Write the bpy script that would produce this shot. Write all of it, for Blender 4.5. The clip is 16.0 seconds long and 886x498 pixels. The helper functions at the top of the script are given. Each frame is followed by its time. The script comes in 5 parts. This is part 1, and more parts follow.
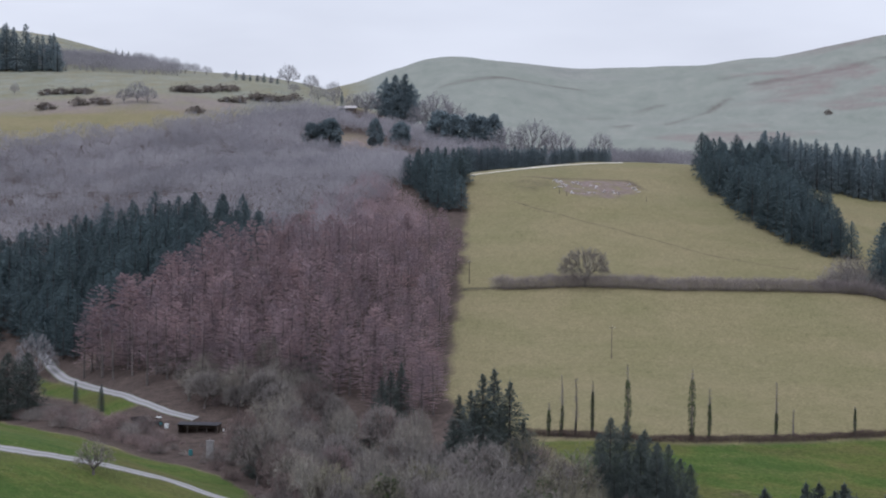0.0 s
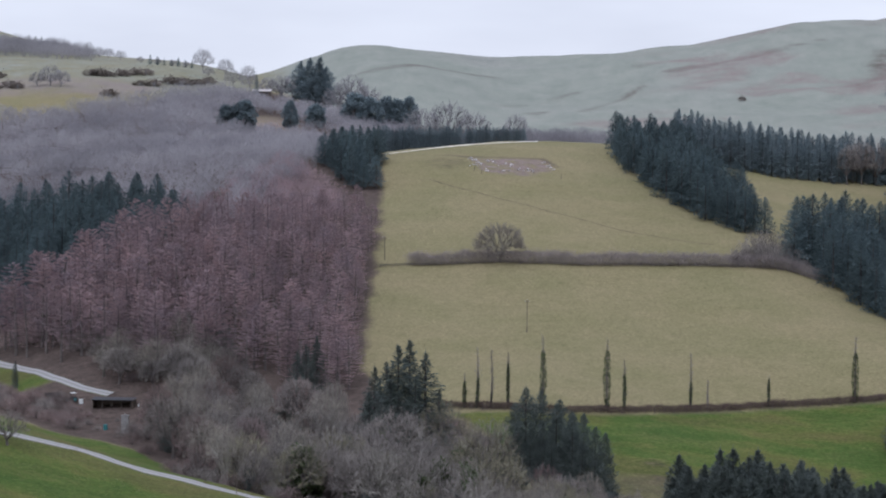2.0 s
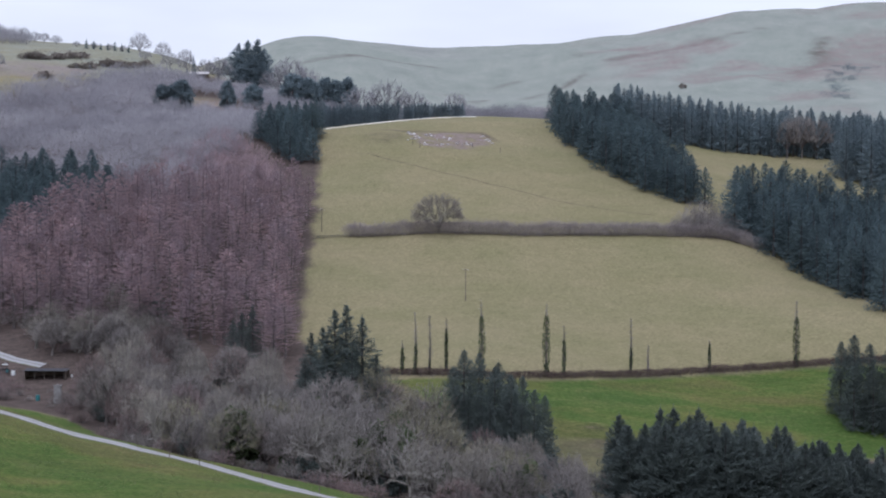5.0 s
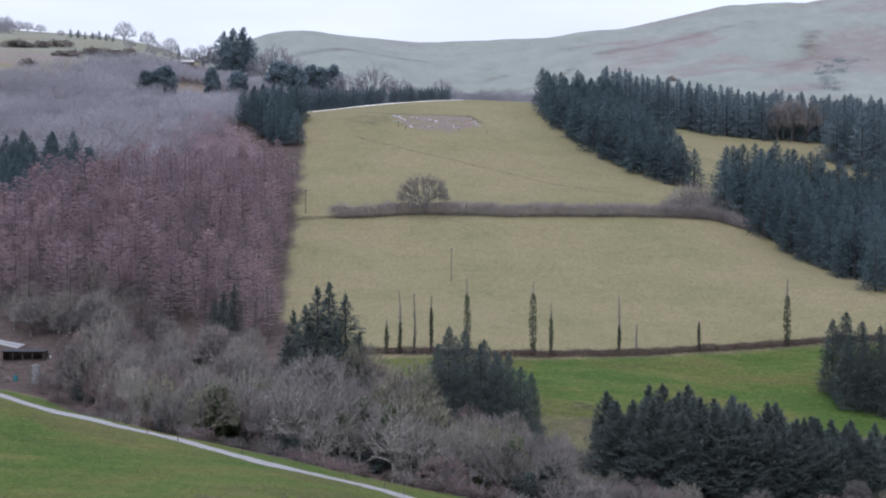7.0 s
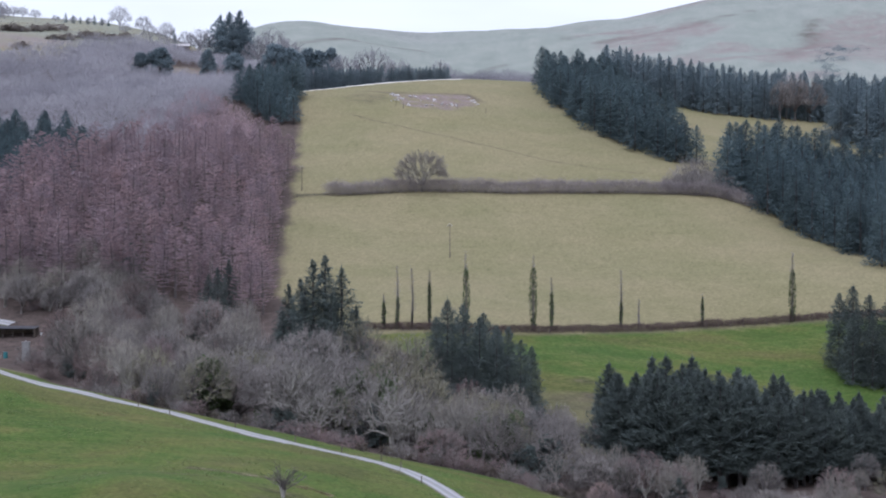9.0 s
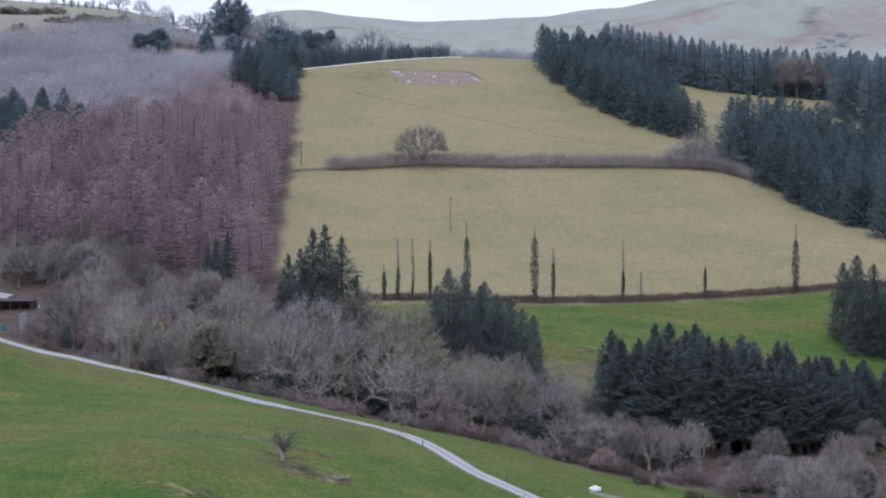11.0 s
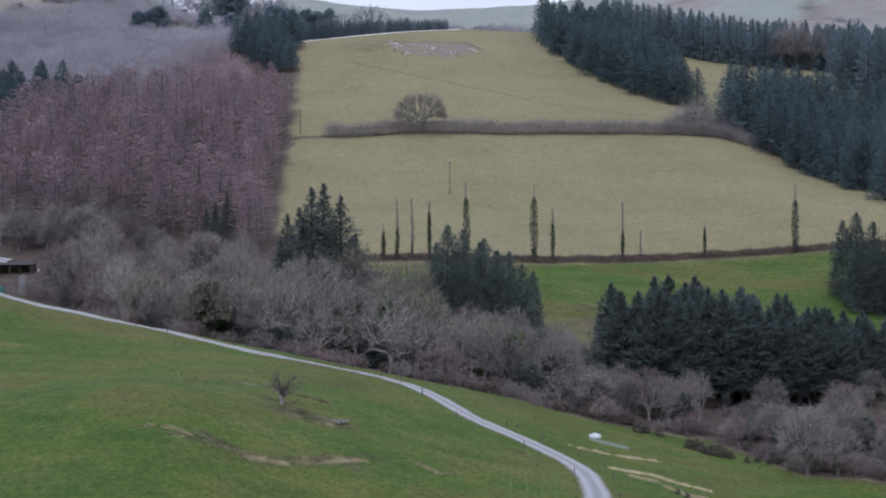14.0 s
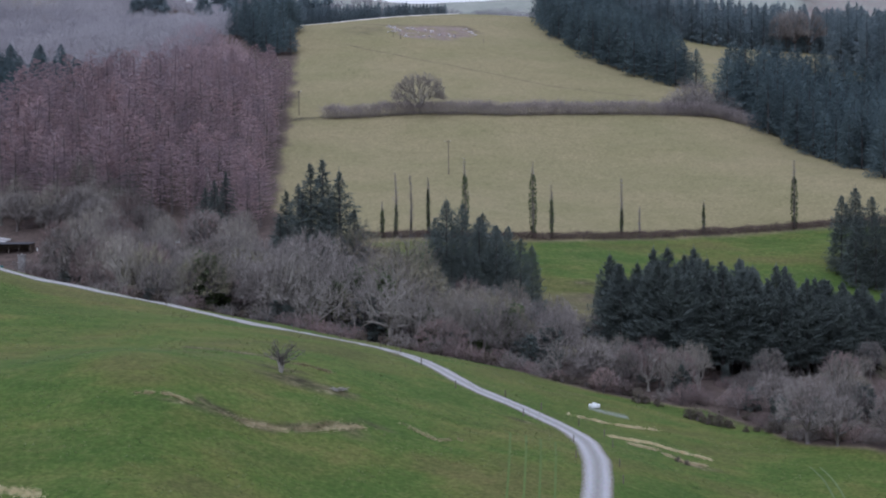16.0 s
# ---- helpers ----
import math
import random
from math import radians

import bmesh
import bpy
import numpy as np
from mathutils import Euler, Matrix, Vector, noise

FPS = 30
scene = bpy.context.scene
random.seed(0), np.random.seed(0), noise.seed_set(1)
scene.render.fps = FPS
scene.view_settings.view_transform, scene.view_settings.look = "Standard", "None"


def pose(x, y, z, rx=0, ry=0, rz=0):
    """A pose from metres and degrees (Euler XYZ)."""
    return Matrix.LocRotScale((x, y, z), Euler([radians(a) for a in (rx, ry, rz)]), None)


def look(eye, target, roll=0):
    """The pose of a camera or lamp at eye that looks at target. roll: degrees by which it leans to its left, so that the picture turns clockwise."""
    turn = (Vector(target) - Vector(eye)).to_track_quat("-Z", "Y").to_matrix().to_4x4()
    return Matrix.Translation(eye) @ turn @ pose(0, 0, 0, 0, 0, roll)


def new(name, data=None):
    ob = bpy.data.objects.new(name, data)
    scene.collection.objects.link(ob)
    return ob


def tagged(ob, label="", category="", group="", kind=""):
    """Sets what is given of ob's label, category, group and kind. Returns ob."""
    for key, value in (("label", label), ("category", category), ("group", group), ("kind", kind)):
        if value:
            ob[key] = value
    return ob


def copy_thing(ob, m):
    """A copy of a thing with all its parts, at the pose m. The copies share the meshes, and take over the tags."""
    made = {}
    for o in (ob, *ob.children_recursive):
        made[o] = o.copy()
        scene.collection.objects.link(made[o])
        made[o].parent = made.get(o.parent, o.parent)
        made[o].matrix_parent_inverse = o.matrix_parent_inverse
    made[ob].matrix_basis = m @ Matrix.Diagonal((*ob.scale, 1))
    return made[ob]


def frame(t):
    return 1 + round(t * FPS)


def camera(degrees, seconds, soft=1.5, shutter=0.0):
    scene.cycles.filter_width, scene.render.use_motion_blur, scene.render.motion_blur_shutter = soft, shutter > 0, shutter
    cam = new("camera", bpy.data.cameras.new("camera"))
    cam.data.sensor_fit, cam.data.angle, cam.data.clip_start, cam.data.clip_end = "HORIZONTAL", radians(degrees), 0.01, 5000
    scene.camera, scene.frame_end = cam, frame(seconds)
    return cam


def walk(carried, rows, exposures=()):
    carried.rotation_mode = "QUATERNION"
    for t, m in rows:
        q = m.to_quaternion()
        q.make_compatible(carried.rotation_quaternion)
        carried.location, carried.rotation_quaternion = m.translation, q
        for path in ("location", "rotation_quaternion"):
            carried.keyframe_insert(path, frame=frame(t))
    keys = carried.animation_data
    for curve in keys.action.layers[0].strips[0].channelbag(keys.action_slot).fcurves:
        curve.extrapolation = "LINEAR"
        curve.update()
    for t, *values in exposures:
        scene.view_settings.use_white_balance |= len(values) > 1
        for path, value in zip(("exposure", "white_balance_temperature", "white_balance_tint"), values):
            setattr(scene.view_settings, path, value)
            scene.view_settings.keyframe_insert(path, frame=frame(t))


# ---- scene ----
cam = camera(21.15, 16.0, soft=2.05)
PATH = [
    (0, look((-2.23, -18.20, 100.00), (-40.52, 580.11, 76.16), 0.61)),
    (0.5, look((-2.14, -18.43, 98.87), (-34.98, 580.19, 74.83), 0.57)),
    (1, look((-2.06, -18.56, 97.36), (-28.14, 580.38, 73.08), 0.54)),
    (1.5, look((-1.98, -18.61, 95.99), (-22.70, 580.52, 71.27), 0.50)),
    (2, look((-1.82, -18.51, 94.57), (-18.99, 580.72, 69.31), 0.42)),
    (2.5, look((-1.59, -18.17, 93.06), (-16.89, 581.10, 67.63), 0.37)),
    (3, look((-1.35, -17.73, 91.64), (-14.30, 581.59, 66.24), 0.32)),
    (3.5, look((-1.18, -16.89, 90.16), (-10.91, 582.48, 64.64), 0.28)),
    (4, look((-0.92, -15.40, 88.62), (-7.29, 584.02, 63.01), 0.22)),
    (6.5, look((0.61, -4.09, 80.78), (-0.35, 595.40, 56.03), 0.02)),
    (7, look((0.83, -1.44, 79.16), (0.61, 598.04, 54.11), 0.02)),
    (7.5, look((0.85, 1.45, 77.58), (0.72, 600.92, 52.34), -0.01)),
    (8, look((0.95, 4.45, 75.96), (0.63, 603.91, 50.53), -0.05)),
    (8.5, look((1.02, 7.51, 74.42), (0.51, 606.96, 48.70), -0.08)),
    (9, look((1.09, 9.99, 73.07), (1.03, 609.43, 47.14), -0.08)),
    (11.5, look((0.73, 14.58, 65.21), (0.72, 613.96, 37.91), -0.19)),
    (12, look((0.68, 14.81, 63.53), (0.71, 614.19, 36.21), -0.20)),
    (12.5, look((0.72, 14.71, 61.94), (0.64, 614.08, 34.58), -0.28)),
    (13, look((0.89, 14.38, 60.48), (0.79, 613.75, 33.01), -0.32)),
    (13.5, look((1.01, 14.14, 59.29), (0.93, 613.50, 31.59), -0.39)),
    (14, look((1.14, 14.10, 58.08), (0.96, 613.45, 30.15), -0.45)),
    (14.5, look((1.16, 13.98, 56.77), (0.89, 613.32, 28.71), -0.51)),
    (15, look((1.26, 13.98, 55.63), (0.94, 613.31, 27.30), -0.55)),
    (15.5, look((1.21, 13.92, 54.33), (1.04, 613.25, 26.05), -0.60)),
    (16, look((1.30, 14.02, 53.00), (1.16, 613.35, 24.64), -0.65)),
]
walk(cam, PATH, [(0, -0.09, 5800, 13), (3, 0.01, 5700, 13.5), (6.5, 0.17, 5580, 15), (9, 0.3, 5540, 15), (11.5, 0.27, 5500, 16), (13, 0.05, 5480, 16), (16, 0.0, 5460, 16)])

# ---- sky and light: an overcast day ----
world = bpy.data.worlds.new("overcast")
world.use_nodes = True
scene.world = world
wn, wl = world.node_tree.nodes, world.node_tree.links
wn.clear()
sky = wn.new("ShaderNodeTexSky")
sky.sky_type = "NISHITA"
sky.sun_disc = False
sky.sun_elevation, sky.sun_rotation = radians(60), radians(193)
sky_grey = wn.new("ShaderNodeMix")
sky_grey.data_type, sky_grey.blend_type = "RGBA", "MIX"
coord = wn.new("ShaderNodeTexCoord")
stretch = wn.new("ShaderNodeMapping")
stretch.inputs["Scale"].default_value = (2.2, 2.2, 9.0)
cloud = wn.new("ShaderNodeTexNoise")
cloud.inputs["Scale"].default_value, cloud.inputs["Detail"].default_value, cloud.inputs["Roughness"].default_value = 2.6, 4, 0.5
cloud_ramp = wn.new("ShaderNodeValToRGB")
cloud_ramp.color_ramp.elements[0].position, cloud_ramp.color_ramp.elements[0].color = 0.3, (7.75, 7.75, 8.05, 1)
cloud_ramp.color_ramp.elements[1].position, cloud_ramp.color_ramp.elements[1].color = 0.7, (9.45, 9.42, 9.6, 1)
sky_grey.inputs["Factor"].default_value = 0.93
backdrop = wn.new("ShaderNodeBackground")
backdrop.inputs["Strength"].default_value = 0.1
sky_out = wn.new("ShaderNodeOutputWorld")
wl.new(coord.outputs["Generated"], stretch.inputs["Vector"])
wl.new(stretch.outputs["Vector"], cloud.inputs["Vector"])
wl.new(cloud.outputs["Fac"], cloud_ramp.inputs["Fac"])
wl.new(sky.outputs["Color"], sky_grey.inputs["A"])
wl.new(cloud_ramp.outputs["Color"], sky_grey.inputs["B"])
wl.new(sky_grey.outputs["Result"], backdrop.inputs["Color"])
wl.new(backdrop.outputs["Background"], sky_out.inputs["Surface"])
sun_data = bpy.data.lights.new("sun", "SUN")
sun_data.energy, sun_data.angle, sun_data.color = 1.75, radians(35), (0.95, 0.97, 1.0)
sun = new("sun", sun_data)
sun.matrix_world = look((-112, -185, 926), (0, 300, 60))
scene.view_settings.exposure = 0.0

# ---- materials ----


def material(name, colour, colour2=None, rough=0.9, scale=0.5, detail=4, bump=0.0, bump_scale=4.0, spread=0.25, metal=0.0, leafy=0.0):
    """A surface of two colours mottled by noise in metres, each object and each loose piece a little different in tone."""
    m = bpy.data.materials.new(name)
    m.use_nodes = True
    n, l = m.node_tree.nodes, m.node_tree.links
    bsdf = n["Principled BSDF"]
    bsdf.inputs["Roughness"].default_value = rough
    bsdf.inputs["Metallic"].default_value = metal
    bsdf.inputs["Specular IOR Level"].default_value = 0.2
    colour2 = colour2 or tuple(c * 0.6 for c in colour)
    geo, info = n.new("ShaderNodeNewGeometry"), n.new("ShaderNodeObjectInfo")
    noise_a = n.new("ShaderNodeTexNoise")
    noise_a.inputs["Scale"].default_value, noise_a.inputs["Detail"].default_value = scale, detail
    l.new(geo.outputs["Position"], noise_a.inputs["Vector"])
    mix = n.new("ShaderNodeMix")
    mix.data_type = "RGBA"
    mix.inputs["A"].default_value, mix.inputs["B"].default_value = (*colour, 1), (*colour2, 1)
    ramp = n.new("ShaderNodeMapRange")
    ramp.inputs["From Min"].default_value, ramp.inputs["From Max"].default_value = 0.3, 0.7
    l.new(noise_a.outputs["Fac"], ramp.inputs["Value"])
    l.new(ramp.outputs["Result"], mix.inputs["Factor"])
    add = n.new("ShaderNodeMath")
    add.operation = "MULTIPLY_ADD"
    add.inputs[1].default_value = 0.25
    l.new(geo.outputs["Random Per Island"], add.inputs[0])
    l.new(info.outputs["Random"], add.inputs[2])
    tone = n.new("ShaderNodeMapRange")
    tone.inputs["From Max"].default_value = 1.25
    tone.inputs["To Min"].default_value, tone.inputs["To Max"].default_value = 1 - spread, 1 + spread
    l.new(add.outputs[0], tone.inputs["Value"])
    hsv = n.new("ShaderNodeHueSaturation")
    l.new(tone.outputs["Result"], hsv.inputs["Value"])
    l.new(mix.outputs["Result"], hsv.inputs["Color"])
    l.new(hsv.outputs["Color"], bsdf.inputs["Base Color"])
    if leafy:
        through_light, both = n.new("ShaderNodeBsdfTranslucent"), n.new("ShaderNodeMixShader")
        both.inputs["Fac"].default_value = leafy
        l.new(hsv.outputs["Color"], through_light.inputs["Color"])
        l.new(bsdf.outputs["BSDF"], both.inputs[1])
        l.new(through_light.outputs["BSDF"], both.inputs[2])
        l.new(both.outputs["Shader"], n["Material Output"].inputs["Surface"])
    if bump:
        noise_b, bump_n = n.new("ShaderNodeTexNoise"), n.new("ShaderNodeBump")
        noise_b.inputs["Scale"].default_value, noise_b.inputs["Detail"].default_value = bump_scale, 5
        bump_n.inputs["Strength"].default_value, bump_n.inputs["Distance"].default_value = bump, 0.3
        l.new(geo.outputs["Position"], noise_b.inputs["Vector"])
        l.new(noise_b.outputs["Fac"], bump_n.inputs["Height"])
        l.new(bump_n.outputs["Normal"], bsdf.inputs["Normal"])
    return m


needle_dark = material("needle_dark", (0.152, 0.175, 0.158), (0.098, 0.116, 0.112), scale=0.35, spread=0.2, leafy=0.5)
# haze over the more distant conifers is put into this blued needle colour
needle_hazed_blue = material("needle_hazed_blue", (0.132, 0.172, 0.178), (0.086, 0.118, 0.130), scale=0.25, spread=0.22, leafy=0.4)
# paler and bluer again: needles of the farthest evergreens, with haze in the base colour
needle_far_hazed = material("needle_far_hazed", (0.205, 0.250, 0.268), (0.155, 0.195, 0.215), scale=0.2, spread=0.2, leafy=0.48)
# reddish-brown larch twigs, lightened and blued to paint in some haze
larch_twig = material("larch_twig", (0.432, 0.309, 0.309), (0.270, 0.220, 0.246), scale=0.12, detail=3, spread=0.24, leafy=0.35)
bare_twig = material("bare_twig", (0.300, 0.268, 0.242), (0.180, 0.162, 0.154), scale=0.12, spread=0.34, leafy=0.15)
oak_twig = material("oak_twig", (0.290, 0.258, 0.224), (0.220, 0.196, 0.172), scale=0.2, spread=0.15, leafy=0.2)
pale_twig = material("pale_twig", (0.330, 0.292, 0.246), (0.215, 0.192, 0.166), scale=0.12, spread=0.3, leafy=0.15)
olive_twig = material("olive_twig", (0.280, 0.258, 0.176), (0.168, 0.158, 0.116), scale=0.12, spread=0.34, leafy=0.15)
shrub_twig = material("shrub_twig", (0.285, 0.208, 0.190), (0.176, 0.138, 0.136), scale=0.12, spread=0.34, leafy=0.15)
# far woodland twigs, greyed and lightened to carry the haze in their colour
far_twig_hazed = material("far_twig_hazed", (0.450, 0.428, 0.446), (0.262, 0.252, 0.272), scale=0.03, detail=6, spread=0.2, leafy=0.42)
# twigs and bark for far single plants, haze mixed into the grey
twig_hazed_grey = material("twig_hazed_grey", (0.390, 0.376, 0.384), (0.290, 0.282, 0.296), scale=0.1, spread=0.2, leafy=0.45)
bark_hazed = material("bark_hazed", (0.300, 0.285, 0.290), (0.200, 0.190, 0.200), scale=0.8, spread=0.2)
bark = material("bark", (0.165, 0.142, 0.130), (0.100, 0.088, 0.086), scale=1.2, spread=0.3)
conifer_bark = material("conifer_bark", (0.085, 0.076, 0.072), (0.052, 0.047, 0.047), scale=1.2, spread=0.3)
bark_pale = material("bark_pale", (0.290, 0.268, 0.236), (0.165, 0.150, 0.135), scale=1.0, spread=0.45)
ivy_leaf = material("ivy_leaf", (0.112, 0.140, 0.066), (0.066, 0.084, 0.046), scale=0.6, spread=0.35, leafy=0.45)
gorse_leaf = material("gorse_leaf", (0.165, 0.146, 0.112), (0.130, 0.104, 0.090), scale=0.5, spread=0.3, leafy=0.45)
gravel = material("gravel", (0.44, 0.42, 0.42), (0.33, 0.31, 0.30), scale=0.6, bump=0.3, bump_scale=3.0, spread=0.05)
post_wood = material("post_wood", (0.16, 0.13, 0.11), (0.09, 0.075, 0.065), scale=3, spread=0.3)


def ground_material():
    m = bpy.data.materials.new("ground")
    m.use_nodes = True
    n, l = m.node_tree.nodes, m.node_tree.links
    bsdf = n["Principled BSDF"]
    bsdf.inputs["Roughness"].default_value, bsdf.inputs["Specular IOR Level"].default_value = 0.95, 0.1
    geo = n.new("ShaderNodeNewGeometry")

    def grain(scale, stretch_x=1.0, detail=5, rough=0.55):
        mp, t = n.new("ShaderNodeMapping"), n.new("ShaderNodeTexNoise")
        mp.inputs["Scale"].default_value = (stretch_x, 1, 1)
        t.inputs["Scale"].default_value, t.inputs["Detail"].default_value, t.inputs["Roughness"].default_value = scale, detail, rough
        l.new(geo.outputs["Position"], mp.inputs["Vector"])
        l.new(mp.outputs["Vector"], t.inputs["Vector"])
        return t.outputs["Fac"]

    def ramp(value, stops):
        r = n.new("ShaderNodeValToRGB")
        e = r.color_ramp.elements
        while len(e) < len(stops):
            e.new(0.5)
        for k, (p, c) in enumerate(stops):
            e[k].position, e[k].color = p, (*c, 1)
        l.new(value, r.inputs["Fac"])
        return r.outputs["Color"]

    def blend(f, a, b, kind="MIX"):
        x = n.new("ShaderNodeMix")
        x.data_type, x.blend_type = "RGBA", kind
        for socket, v in (("Factor", f), ("A", a), ("B", b)):
            if isinstance(v, (int, float)):
                x.inputs[socket].default_value = v
            else:
                l.new(v, x.inputs[socket])
        return x.outputs["Result"]

    def sums(kind, a, b):
        x = n.new("ShaderNodeMath")
        x.operation, x.use_clamp = kind, kind == "ADD"
        for k, v in enumerate((a, b)):
            if isinstance(v, (int, float)):
                x.inputs[k].default_value = v
            else:
                l.new(v, x.inputs[k])
        return x.outputs[0]

    ragged = sums("SUBTRACT", grain(0.07, 1.0, 9, 0.72), 0.5)

    def zone(name):
        """How far a kind of ground reaches, with frayed edges."""
        a = n.new("ShaderNodeAttribute")
        a.attribute_name = name
        between = sums("MULTIPLY", a.outputs["Fac"], sums("SUBTRACT", 1.0, a.outputs["Fac"]))
        return sums("ADD", a.outputs["Fac"], sums("MULTIPLY", sums("MULTIPLY", between, 9.0), ragged))

    wide, mid, fine, tuft = grain(0.012), grain(0.06, 0.45), grain(0.5, 0.6, 7, 0.65), grain(1.7, 0.7, 6, 0.7)
    streak = grain(0.30, 0.8, 6, 0.66)
    pasture = ramp(wide, [(0.3, (0.250, 0.222, 0.124)), (0.7, (0.228, 0.200, 0.104))])
    pasture = blend(0.3, pasture, ramp(streak, [(0.34, (0.165, 0.152, 0.080)), (0.5, (0.248, 0.218, 0.122)), (0.66, (0.310, 0.265, 0.155))]))
    pasture = blend(0.3, pasture, ramp(grain(0.035, 0.8, 7, 0.6), [(0.36, (0.178, 0.178, 0.082)), (0.5, (0.250, 0.220, 0.122)), (0.64, (0.315, 0.258, 0.158))]))
    lush = ramp(mid, [(0.32, (0.050, 0.092, 0.024)), (0.45, (0.080, 0.126, 0.030)), (0.54, (0.112, 0.134, 0.036)), (0.64, (0.142, 0.124, 0.046)), (0.74, (0.110, 0.086, 0.042))])
    lush = blend(0.36, lush, ramp(fine, [(0.3, (0.036, 0.064, 0.018)), (0.5, (0.078, 0.122, 0.030)), (0.66, (0.132, 0.142, 0.044)), (0.8, (0.18, 0.16, 0.09))]))
    lush = blend(0.56, lush, ramp(grain(0.045, 0.5, 6, 0.62), [(0.40, (0.046, 0.100, 0.018)), (0.47, (0.080, 0.128, 0.026)), (0.53, (0.146, 0.144, 0.042)), (0.60, (0.140, 0.100, 0.048))]))
    lush = blend(0.24, lush, ramp(grain(0.16, 0.35, 7, 0.7), [(0.36, (0.026, 0.056, 0.014)), (0.5, (0.084, 0.126, 0.030)), (0.62, (0.190, 0.172, 0.070))]))
    lush = blend(0.18, lush, ramp(grain(0.9, 0.9, 7, 0.7), [(0.36, (0.022, 0.044, 0.012)), (0.5, (0.082, 0.120, 0.032)), (0.62, (0.180, 0.168, 0.070))]))
    litter = ramp(fine, [(0.3, (0.069, 0.055, 0.048)), (0.6, (0.121, 0.092, 0.081)), (0.8, (0.172, 0.138, 0.109))])
    # pale moor grass, lightened further so the colour also holds the distant haze
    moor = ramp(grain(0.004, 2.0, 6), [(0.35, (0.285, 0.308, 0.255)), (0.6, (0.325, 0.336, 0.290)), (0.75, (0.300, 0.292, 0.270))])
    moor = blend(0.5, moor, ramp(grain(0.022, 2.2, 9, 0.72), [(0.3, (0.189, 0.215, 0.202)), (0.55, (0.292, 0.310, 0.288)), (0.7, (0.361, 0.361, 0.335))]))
    bracken = ramp(fine, [(0.3, (0.205, 0.155, 0.152)), (0.7, (0.315, 0.248, 0.238))])
    scrape = ramp(fine, [(0.36, (0.038, 0.034, 0.022)), (0.48, (0.080, 0.076, 0.040)), (0.58, (0.13, 0.115, 0.066)), (0.68, (0.34, 0.29, 0.20))])
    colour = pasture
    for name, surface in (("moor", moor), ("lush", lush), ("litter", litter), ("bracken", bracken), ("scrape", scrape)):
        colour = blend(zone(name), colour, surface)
    colour = blend(0.8, colour, ramp(tuft, [(0.32, (0.55, 0.56, 0.54)), (0.68, (1.32, 1.3, 1.25))]), "MULTIPLY")
    l.new(blend(1.0, colour, ramp(tuft, [(0.0, (0.86, 0.85, 0.86)), (1.0, (0.86, 0.85, 0.86))]), "MULTIPLY"), bsdf.inputs["Base Color"])
    bump = n.new("ShaderNodeBump")
    bump.inputs["Strength"].default_value, bump.inputs["Distance"].default_value = 0.5, 0.25
    l.new(fine, bump.inputs["Height"])
    l.new(bump.outputs["Normal"], bsdf.inputs["Normal"])
    return m


ground_surface = ground_material()

# ---- the ground ----
from mathutils.bvhtree import BVHTree

# valley cross-sections: ground heights at bearings COLS (x / y) for each distance in ROWS
COLS = np.array([-0.30, -0.24, -0.18, -0.12, -0.06, 0, 0.06, 0.12, 0.18, 0.24])
NEAR_ROWS = {
    0: [-45, -45, -45, -45, -45, -45, -45, -45, -45, -45],
    300: [-25, -25, -25, -25, -25, -25, -25, -25, -25, -25],
    365: [8.2, 5.5, 4.4, 5.4, -1.3, -5.8, -8.8, -14.5, -19.3, -22.4],
    395: [20.8, 16.8, 15.4, 17.7, 11.7, 4.5, 0.1, -8.0, -13.2, -16.1],
    420: [29.1, 22.4, 17.3, 17.9, 15.9, 10.0, 2.5, -3.1, -5.3, -7.9],
    450: [36.8, 29.8, 23.0, 20.8, 17.3, 12.2, 5.3, -0.3, 1.4, 0],
    480: [40.8, 35.6, 28.0, 21.7, 15.9, 10.3, 6.1, 4.3, 4.6, 4.1],
    515: [39.0, 34.1, 24.9, 16.1, 12.2, 11.3, 10.4, 8.5, 7.6, 7.0],
    555: [30.7, 26.0, 19.9, 18.2, 20.6, 22.8, 21.4, 16.8, 13.2, 12.3],
}
FAR_ROWS = {
    590: [25.3, 23.6, 21.7, 22.9, 28.3, 31.8, 28.9, 25.7, 24.8, 22.4],
    640: [21.5, 26.0, 33.4, 37.7, 40.0, 40.6, 38.8, 39.2, 39.6, 33.7],
    715: [19.7, 29.2, 49.7, 59.0, 58.8, 59.9, 58.8, 55.4, 44.7, 40.0],
    790: [42.0, 52.0, 63.0, 69.9, 78.5, 79.6, 76.1, 72.3, 61.2, 53.1],
    838: [55.0, 64.0, 73.0, 81.5, 91.0, 90.8, 86.0, 79.0, 71.0, 63.0],
    870: [64.0, 72.0, 80.0, 87.0, 92.9, 96.3, 92.8, 83.5, 76.1, 68.2],
    960: [84, 89, 92, 94, 90.5, 95.5, 94.5, 90, 86, 82],
    1120: [112, 117.6, 120, 114, 104, 96, 92, 89, 87, 84],
}
HILL_ROWS = {
    1400: [160, 157, 149, 139, 104, 90, 88, 85, 82, 80],
    1600: [191, 179.5, 151, 133, 104, 92, 94, 98, 98, 98],
    1800: [185, 172, 147, 127, 110, 108, 112, 116, 120, 125],
    2050: [175, 165, 150, 132, 143, 128, 136, 146, 150, 155],
    2500: [190, 180, 172, 166, 203, 188, 201, 229, 240, 250],
    3200: [120, 120, 120, 110, 130, 130, 130, 150, 150, 160],
    4900: [60, 60, 60, 60, 60, 60, 60, 60, 60, 60],
}
